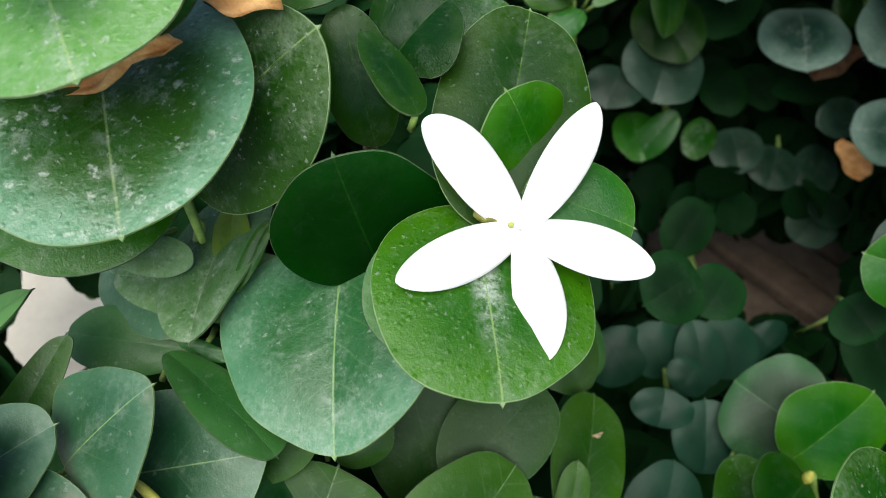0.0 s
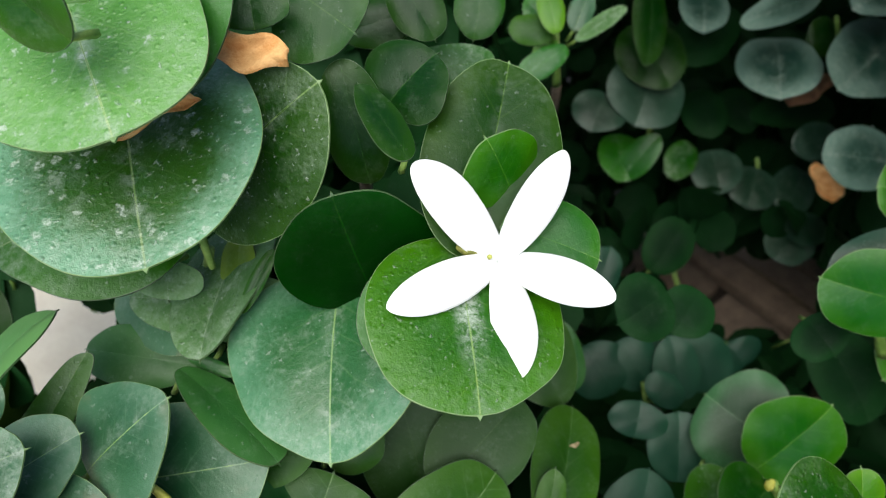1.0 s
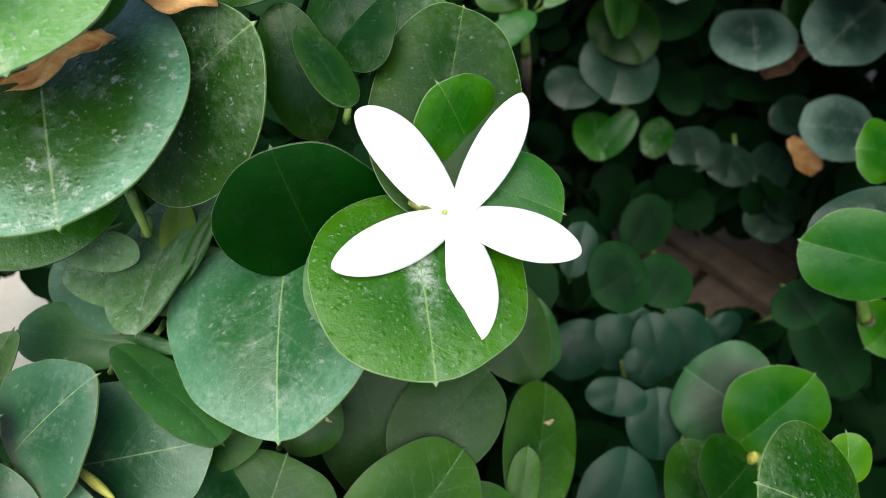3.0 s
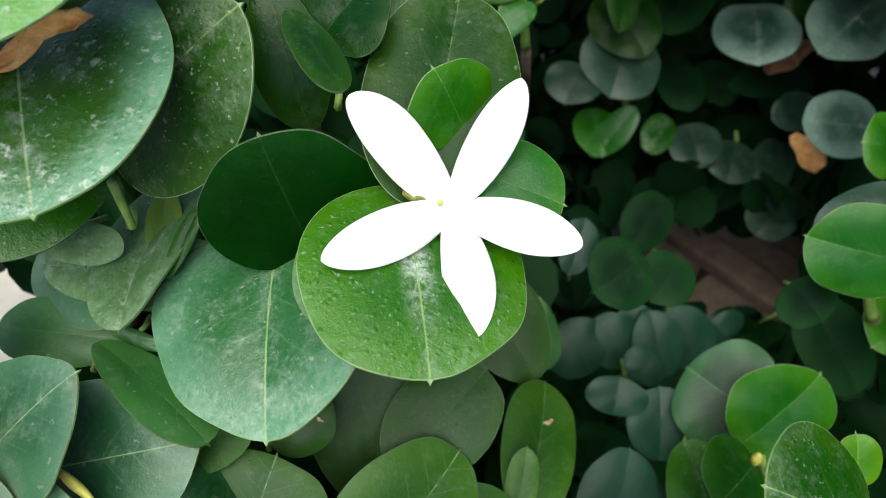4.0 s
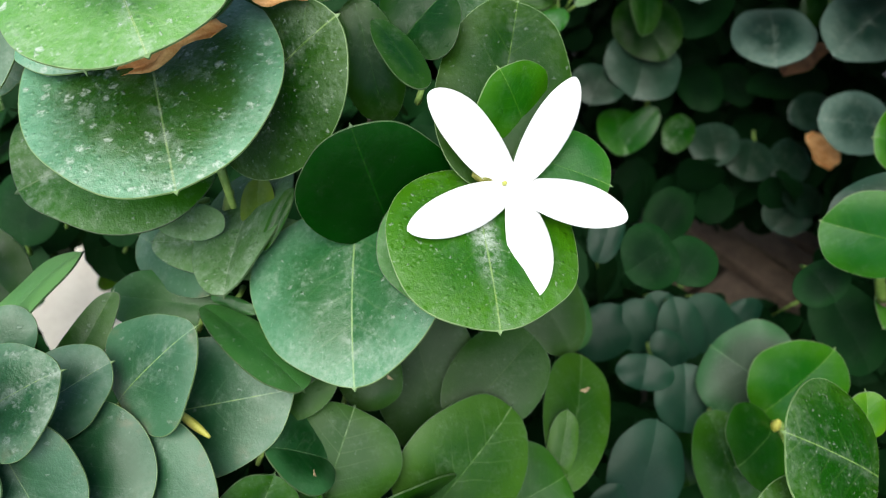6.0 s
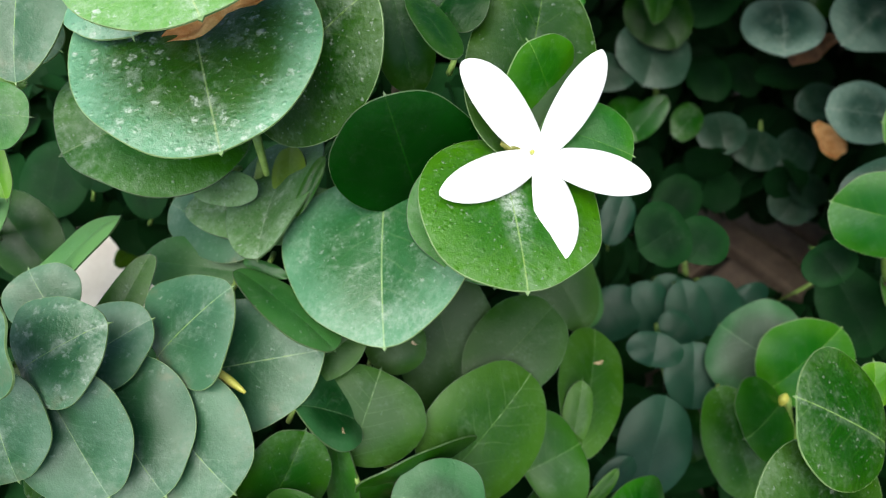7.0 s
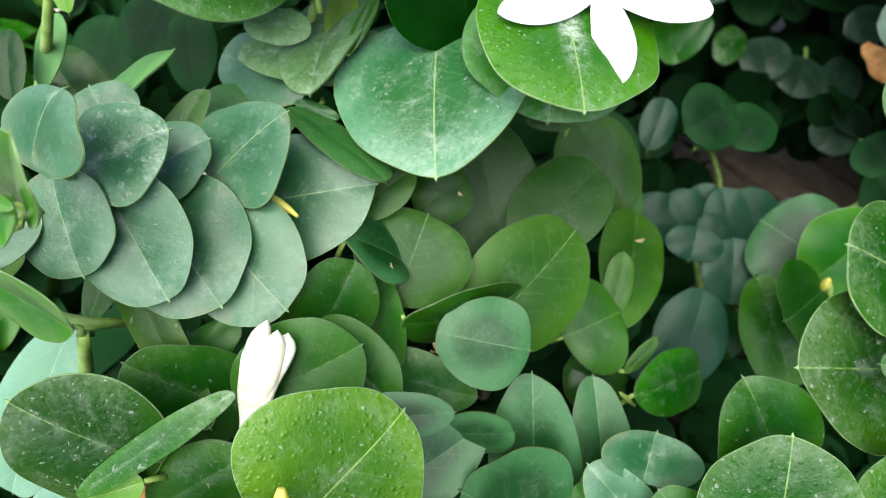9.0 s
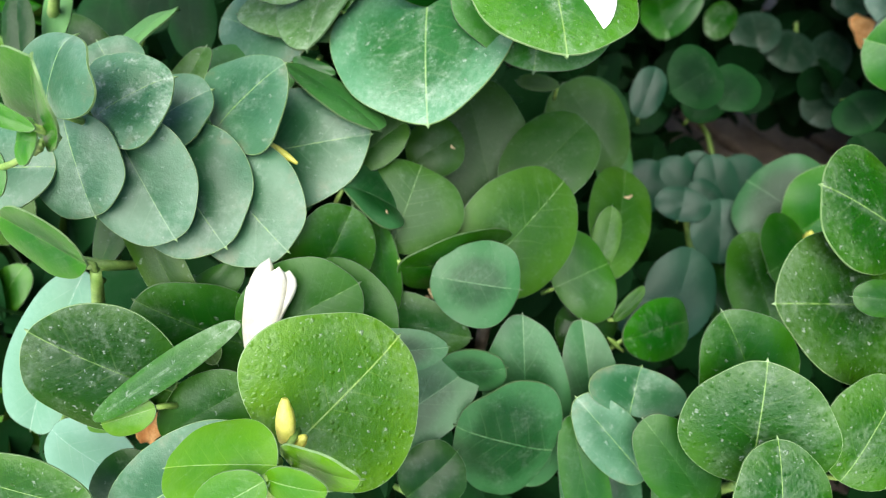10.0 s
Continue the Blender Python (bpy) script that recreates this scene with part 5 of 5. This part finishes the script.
tube(bm, bow(cm((-5.68, 10.62, 37.14)), cm((-5.57, 10.38, 35.90)), 0.0, 5), 0.0013, 0.0009)
part("stem", bm, STEM, shoots["under"][0])

bm = bmesh.new()
tube(bm, [cm(p) for p in ((11.55, 5.80, 31.05), (11.42, 5.35, 30.95), (11.20, 4.95, 30.75))], 0.0011, 0.0014)
part("stem", bm, YELLOW_STEM, shoots["right"][0])
bm = bmesh.new()
tube(bm, [cm(p) for p in ((-11.20, 2.43, 32.67), (-10.37, 2.26, 32.73), (-9.82, 2.65, 32.21))], 0.0018, 0.0012)
part("stem", bm, STEM, shoots["lowleft"][0])



# ---- the white flower ----
def petal_mesh(bm, length, plus, minus, seed, thick=0.0005, steps=26, half=6):
    """A long blade with a narrow foot and a pointed end. plus, minus: half-width, where along the blade it is widest, and how it narrows, for each side."""
    def reach(s, side):
        wide, peak, blunt = side
        if s < peak:
            return wide * (0.34 + 0.66 * math.sin(0.5 * math.pi * s / peak))
        return wide * max(math.cos(0.5 * math.pi * (s - peak) / (1 - peak)), 0.0) ** blunt

    layers = []
    for side in (1, -1):
        rows = []
        for i in range(steps + 1):
            s = 1 - (1 - i / steps) ** 1.7
            row = []
            for j in range(-half, half + 1):
                u = j / half
                w = max(reach(s, plus if u > 0 else minus), 0.00008)
                x = w * u + 0.00010 * math.sin(9 * s + seed) * u
                z = -0.0009 * u * u * math.sin(math.pi * s) + 0.08 * length * s * (1 - s) + 0.0003 * u * math.sin(4 * s + seed)
                row.append(bm.verts.new((x, s * length, z + side * thick * 0.5 * (1 - 0.7 * abs(u)))))
            rows.append(row)
        layers.append(rows)
    made = []
    for rows in layers:
        for p, q in zip(rows, rows[1:]):
            for j in range(2 * half):
                made.append(bm.faces.new((p[j], p[j + 1], q[j + 1], q[j])))
    up, down = layers
    for i in range(steps):
        for j in (0, 2 * half):
            made.append(bm.faces.new((up[i][j], up[i + 1][j], down[i + 1][j], down[i][j])))
    for i in (0, steps):
        for j in range(2 * half):
            made.append(bm.faces.new((up[i][j], up[i][j + 1], down[i][j + 1], down[i][j])))
    bmesh.ops.recalc_face_normals(bm, faces=made)


def petal(parent, centre, tip, facing, plus, minus, seed):
    y = tip - centre
    y.normalize()
    centre = centre - 0.0003 * facing * seed
    length = (tip - centre).length
    n = (facing - y * facing.dot(y)).normalized()
    m = Matrix((y.cross(n), y, n)).transposed().to_4x4()
    m.translation = centre
    bm = bmesh.new()
    petal_mesh(bm, length, plus, minus, seed)
    ob = part("petal", bm, PETAL, None)
    ob.parent = parent
    ob.matrix_parent_inverse = parent.matrix_basis.inverted()
    ob.matrix_basis = m
    return ob


centre, eye = cm((1.59, 9.30, 37.52)), cm((1.37, 9.30, 37.67))
tips = [cm(p) for p in ((3.00, 10.80, 39.57), (-0.36, 10.40, 39.51), (-0.88, 7.84, 37.66), (1.98, 6.80, 36.57), (4.09, 8.20, 37.58))]
BLADES = (((0.0055, 0.55, 0.55), (0.0042, 0.54, 0.62)), ((0.0066, 0.60, 0.5), (0.0048, 0.45, 0.45)), ((0.0051, 0.48, 0.52), (0.0056, 0.48, 0.58)), ((0.0042, 0.54, 0.42), (0.0062, 0.52, 0.55)), ((0.0047, 0.52, 0.5), (0.0056, 0.50, 0.5)))
facing = Vector((0, 0, 0))
for p, q in zip(tips, tips[1:] + tips[:1]):
    facing += (p - centre).cross(q - centre)
facing.normalize()
flower = new("flower")
flower.matrix_basis = Matrix.Translation(centre - facing * 0.012)
tagged(flower, "open white star-shaped flower with five narrow petals", "flower")
for n, (p, blade) in enumerate(zip(tips, BLADES)):
    petal(flower, centre, p, facing, *blade, n * 0.35)
bm = bmesh.new()
tube(bm, [centre + facing * h for h in (-0.0012, -0.003, -0.006, -0.014)], 0.0036, 0.0012, 14)
part("tube", bm, PETAL, flower, "slender greenish white flower tube")
bm = bmesh.new()
tube(bm, [eye + facing * h for h in (0.0, 0.0012, 0.0014)], 0.0006, 0.0004, 12)
part("throat", bm, THROAT, flower, "yellow-green throat")
bm = bmesh.new()
tube(bm, [centre + facing * h for h in (-0.012, -0.015, -0.018)], 0.0019, 0.0012, 8)
part("calyx", bm, STEM, flower, "green calyx")


# ---- wilted flower, buds ----
def strand(bm, a, b, side, width, twist, seed, steps=14):
    """A limp, rolled petal from a to b."""
    way = (b - a).normalized()
    face = way.cross(side).normalized()
    rows = []
    for i in range(steps + 1):
        s = i / steps
        turn = twist * s + 0.25 * math.sin(5 * s + seed)
        u, v = math.cos(turn) * side + math.sin(turn) * face, math.cos(turn) * face - math.sin(turn) * side
        w = width * (0.30 + 0.70 * math.sin(math.pi * min(1.0, s * 0.62 + 0.05))) * (1.0 if s < 0.8 else math.cos(0.5 * math.pi * (s - 0.8) / 0.2) ** 0.6 + 0.02)
        mid = a.lerp(b, s) + 0.12 * width * math.sin(7 * s + seed) * v
        rows.append([bm.verts.new(mid + w * (0.5 * math.cos(q) * u + 0.32 * math.sin(q) * v)) for q in [2 * math.pi * j / 12 for j in range(12)]])
    for p, q in zip(rows, rows[1:]):
        for j in range(12):
            bm.faces.new((p[j], p[(j + 1) % 12], q[(j + 1) % 12], q[j]))
    bm.faces.new(rows[0][::-1])
    bm.faces.new(rows[-1])


foot, mouth = cm((-6.45, 0.27, 31.54)), cm((-6.01, 1.75, 32.85))
wilted = new("wilted_flower")
wilted.matrix_basis = Matrix.Translation(foot)
tagged(wilted, "wilted creamy white flower with limp, rolled-up petals", "flower")
side = cm((-5.28, 1.65, 32.76)) - mouth
side.normalize()
toward = (mouth - foot).cross(side).normalized() * -1
for n, (dx, dz, top, wide) in enumerate(((-0.0022, 0.0012, 1.28, 0.0074), (0.0036, 0.0010, 1.18, 0.0068), (0.0004, 0.0026, 1.02, 0.0084), (-0.0014, -0.0020, 1.08, 0.0076), (0.0024, -0.0022, 1.22, 0.0064))):
    bm = bmesh.new()
    strand(bm, foot + side * dx * 0.25, foot.lerp(mouth, top) + side * dx + toward * dz * -1, side, wide, 0.5 * (n - 2), n * 1.9)
    part("petal", bm, WILTED, wilted)
bm = bmesh.new()
tube(bm, bow(foot - (mouth - foot) * 0.5, foot + (mouth - foot) * 0.05, 0.0, 3), 0.0011, 0.0016)
part("tube", bm, WILTED, wilted)


def bud(name, label, a, b, r, material):
    ob = new(name)
    a, b = cm(a), cm(b)
    ob.matrix_basis = Matrix.Translation(a)
    tagged(ob, label, "flower bud", "buds")
    bm = bmesh.new()
    pts = [a.lerp(b, i / 8) for i in range(9)]
    tube(bm, pts, r, r, 9)
    for v in bm.verts:
        s = max(0.0, min(1.0, (v.co - a).dot(b - a) / (b - a).length_squared))
        axis = a.lerp(b, s)
        v.co = axis + (v.co - axis) * (0.5 + 0.75 * math.sin(math.pi * (0.12 + 0.80 * s)) - 0.3 * s)
    part("bud_body", bm, material, ob)
    bm = bmesh.new()
    tube(bm, [a - (b - a) * 0.35, a + (b - a) * 0.1], 0.6 * r, 0.75 * r, 8)
    part("calyx", bm, STEM, ob, "small green calyx")
    return ob


bud("flower_bud", "withered yellow-brown calyx under the white flower", (1.20, 9.46, 37.63), (0.62, 9.53, 37.78), 0.0016, WITHERED)
bud("flower_bud", "closed yellow flower bud on a young shoot", (-4.77, -2.56, 33.67), (-4.75, -2.01, 34.39), 0.0018, BUD)
bud("flower_bud", "small pale yellow bud between young leaves", (-4.63, -2.66, 33.49), (-4.37, -2.51, 33.80), 0.0013, BUD)
bud("leaf_bud", "yellow-brown bud at the node of a shoot", (11.80, 8.61, 26.00), (11.76, 8.62, 26.63), 0.0016, BUD)
bud("leaf_bud", "small yellow-green bud deep between leaves", (3.98, 3.59, 26.59), (3.53, 3.68, 27.08), 0.0008, STEM)
bud("leaf_bud", "yellow leaf bud between stacked leaves", (-6.47, 5.53, 33.81), (-5.68, 4.97, 33.67), 0.0010, BUD)


# ---- dry leaves ----
def dry_leaf(a, b, normal, width, curl, seed, material=DRY, arch=0.0):
    ob = new("dry_leaf")
    a, b = cm(a), cm(b)
    ob.matrix_basis = Matrix.Translation(a)
    tagged(ob, "dry curled orange-brown leaf caught in the hedge", "dry leaf", "dry leaves")
    y = b - a
    length = y.length
    y.normalize()
    n = (Vector(normal) - y * Vector(normal).dot(y)).normalized()
    x = y.cross(n)
    bm = bmesh.new()
    rows, rng = [], random.Random(seed)
    for i in range(17):
        s = i / 16
        w = 0.5 * width * 0.01 * (0.25 + 0.9 * math.sin(math.pi * (0.06 + 0.9 * s)) ** 0.8) * (0.7 + 0.5 * s)
        row = []
        for j in range(-4, 5):
            u = j / 4
            p = a + y * length * s + x * (w * u + 0.0008 * math.sin(11 * s + seed) - 0.01 * arch * abs(math.sin(math.pi * s * s)) ** 1.3) + n * (curl * w * u * u + 0.0012 * math.sin(6 * s + 3 * u + seed) + 0.0005 * rng.uniform(-1, 1))
            row.append(p)
        rows.append(row)
    tops = [[bm.verts.new(p + n * 0.00018) for p in row] for row in rows]
    lows = [[bm.verts.new(p - n * 0.00018) for p in row] for row in rows]
    for lay in (tops, lows):
        for p, q in zip(lay, lay[1:]):
            for j in range(8):
                bm.faces.new((p[j], p[j + 1], q[j + 1], q[j]))
    for i in range(16):
        for j in (0, 8):
            bm.faces.new((tops[i][j], tops[i + 1][j], lows[i + 1][j], lows[i][j]))
    for i in (0, 16):
        for j in range(8):
            bm.faces.new((tops[i][j], tops[i][j + 1], lows[i][j + 1], lows[i][j]))
    bmesh.ops.recalc_face_normals(bm, faces=bm.faces[:])
    part("blade", bm, material, ob)
    return ob


UP = (0.0, -0.76, 0.64)
dry_leaf((-4.96, 12.16, 41.22), (-3.05, 12.06, 41.08), UP, 0.74, 0.3, 2)
dry_leaf((-7.33, 10.86, 39.65), (-4.53, 10.23, 41.41), UP, 0.42, 0.5, 4, DRY, 0.10)
dry_leaf((25.19, 35.65, 24.23), (22.41, 35.10, 22.66), UP, 1.3, 0.4, 5, ROTTEN)
dry_leaf((24.24, 32.08, 20.08), (25.70, 30.30, 18.56), UP, 1.5, 0.4, 7)
dry_leaf((22.71, 38.47, 7.62), (27.15, 37.20, 8.68), UP, 1.5, 0.4, 9, ROTTEN)
dry_leaf((-8.89, 0.08, 30.25), (-9.43, -1.05, 29.40), UP, 0.6, 0.5, 11)
dry_leaf((-5.67, 1.51, 30.49), (-5.02, 1.79, 30.70), UP, 0.28, 0.6, 15)
dry_leaf((-2.30, 3.55, 29.45), (-2.05, 3.85, 29.55), UP, 0.20, 0.6, 17, SCAR)


# ---- filler leaves in and round the hedge, many coloured dark for shade ----
def inside(name, label, count, seed, kind, spot, face=pose(0, 0, 0.48, -50)):
    """Many plain leaves that fill the hedge's depth, its open side and unseen blockers. spot(rng) gives a place on the
    hedge's face, in metres.
    """
    rng = random.Random(seed)
    verts, faces = [], []
    made = 0
    while made < count:
        p = spot(rng)
        if p is None:
            continue
        made += 1
        size = rng.uniform(0.011, 0.019)
        tip = Euler((rng.uniform(0.3, 2.2), rng.uniform(-0.8, 0.8), rng.uniform(-3.1, 3.1))).to_matrix()
        start = len(verts)
        verts.append(face @ Vector(p))
        for k in range(12):
            a = 2 * math.pi * k / 12
            q = Vector((size * math.sin(a), size * 1.1 * math.cos(a), 0.22 * size * abs(math.sin(a)) - 0.1 * size * math.cos(a) ** 2))
            verts.append(face @ (Vector(p) + tip @ q))
        faces += [(start, start + 1 + k, start + 1 + (k + 1) % 12) for k in range(12)]
    data = bpy.data.meshes.new(name)
    data.from_pydata([tuple(v) for v in verts], [], faces)
    data.materials.append(LEAVES[kind])
    for poly in data.polygons:
        poly.use_smooth = True
    return tagged(new(name, data), label, "foliage", kind="stuff")


def clear(x, y, z):
    """False in the gaps through which the ground shows."""
    return not (-0.10 < x / y - 0.445 < 0.16 and abs(z / y + 0.04) < 0.07) and not (abs(x / y + 0.54) < 0.10 and abs(z / y + 0.12) < 0.09)


def spot_near(rng):
    x, z = rng.uniform(-1.5, 0.35), rng.uniform(-1.7, 1.3)
    y = 1.55 + 0.5 * min(0.6, z + 0.1) + 0.9 * max(0, x) + rng.uniform(0.0, 0.9)
    return (0.16 * x, 0.16 * y, 0.16 * z) if y > 1.1 and clear(x, y, z) else None


def spot_low(rng):
    x, z = rng.uniform(0.2, 3.2), rng.uniform(-2.0, -0.42)
    y = 2.35 + 0.75 * (z + 0.42) + rng.uniform(0, 0.9)
    return (0.16 * x, 0.16 * y, 0.16 * z) if y > 1.3 and clear(x, y, z) else None


def spot_far(rng):
    x, z = rng.uniform(0.1, 3.6), rng.uniform(0.22, 2.6)
    y = 3.15 + rng.uniform(0, 0.9)
    return (0.16 * x, 0.16 * y, 0.16 * z) if clear(x, y, z) else None


# Added beyond the view on the right, to keep sky out of the gap.
def blocker_right(rng):
    y = rng.uniform(-0.4, 3.2)
    x, z = max(1.25, y * 0.95) + rng.uniform(0, 1.6), rng.uniform(-1.8, 2.0)
    return (0.16 * x, 0.16 * y, 0.16 * z)


# Unseen mass over the top edge, added to cut down light behind.
def blocker_top(rng):
    y = rng.uniform(1.3, 3.6)
    x, z = rng.uniform(-0.6, 4.0), y * 0.62 + 0.1 + rng.uniform(0, 1.4)
    return (0.16 * x, 0.16 * y, 0.16 * z)


inside("hedge_inside", "unseen leaves added on the right to block skylight", 2400, 6, "dark", blocker_right)
inside("hedge_inside", "unseen leaves added above and behind to block skylight", 2200, 7, "dark", blocker_top)
inside("hedge_inside", "leaves deep inside the hedge, coloured dark for shade", 1900, 3, "deep", spot_near)
inside("hedge_inside", "leaves low inside the hedge, coloured dark for shade", 1000, 4, "deep", spot_low)


def spot_beyond(near, far):
    """Places on the open side of the hedge, from near to far."""
    def spot(rng):
        a, b, c = rng.random(), rng.uniform(near, far), rng.random()
        return (-0.172 - 0.07 * b - c * (0.08 + 0.035 * b), 0.098 + 0.084 * a + b * (0.077 + 0.04 * a), 0.273 + 0.065 * a - b * (0.089 - 0.029 * a))
    return spot


# Sunlit and shaded leaves differ by material: the light is in the colour.
inside("hedge_inside", "open-side hedge leaves, coloured bright green for sunlight", 190, 9, "bright2", spot_beyond(0.9, 1.5), Matrix())
inside("hedge_inside", "open-side hedge leaves, coloured deeper green for shade", 24, 10, "mid", spot_beyond(0.3, 0.8), Matrix())


def spot_verge(rng):
    """Low greenery on the open side, coloured bright to stand for sun."""
    a, b, c = rng.random(), rng.random(), rng.random()
    return (-0.265 + 0.075 * c - 0.066 * b, 0.125 - 0.10 * a + b * (0.059 - 0.029 * a), 0.200 - 0.075 * a - b * (0.08 + 0.021 * a))


inside("hedge_inside", "low leaves beside the hedge, coloured yellow-green for sunlight", 110, 12, "young", spot_verge, Matrix())


def spot_mid(rng):
    x, z = rng.uniform(0.5, 3.4), rng.uniform(-0.5, 0.3)
    y = 2.75 + rng.uniform(0, 0.9)
    return (0.16 * x, 0.16 * y, 0.16 * z) if clear(x, y, z) else None


inside("hedge_inside", "leaves round the gap over the paving, coloured dark for shade", 420, 8, "deep", spot_mid)
inside("hedge_inside", "leaves behind the gap, coloured dark for shade", 1900, 5, "deep", spot_far)

# ---- paving ----
pavement = new("pavement")
tagged(pavement, "old brown brick paving laid on edge", "pavement", kind="structure")
bm = bmesh.new()
box(bm, (-0.1, -0.031, -0.05), (0.1, 0.031, 0.0), 0.004)
proto = None
lay = Matrix.Translation((0.295, 0.40, 0.0)) @ Matrix.Rotation(math.atan2(-0.067, 0.054), 4, "Z")
for j in range(-3, 6):
    for i in range(-2, 3):
        if proto is None:
            proto = part("brick", bm, BRICK, pavement)
            ob = proto
        else:
            ob = new("brick", proto.data)
            ob.parent = pavement
        ob.matrix_basis = lay @ Matrix.Translation((0.208 * i + (0.104 if j % 2 else 0), 0.069 * j, random.uniform(-0.004, 0.002)))
twig = bmesh.new()
tube(twig, [Vector((0.265, 0.432, 0.003)), Vector((0.285, 0.405, 0.005)), Vector((0.312, 0.375, 0.004)), Vector((0.335, 0.345, 0.003))], 0.0016, 0.0026)
tagged(part("twig", twig, WOOD, None), "thin dark dry twig lying on the bricks", "twig")
slab = bmesh.new()
box(slab, (-1.6, -4.0, -0.06), (-0.24, 6.0, 0.004), 0.006)
tagged(part("concrete_path", slab, CONCRETE, None), "pale sunlit concrete path beside the hedge", "path", kind="structure")
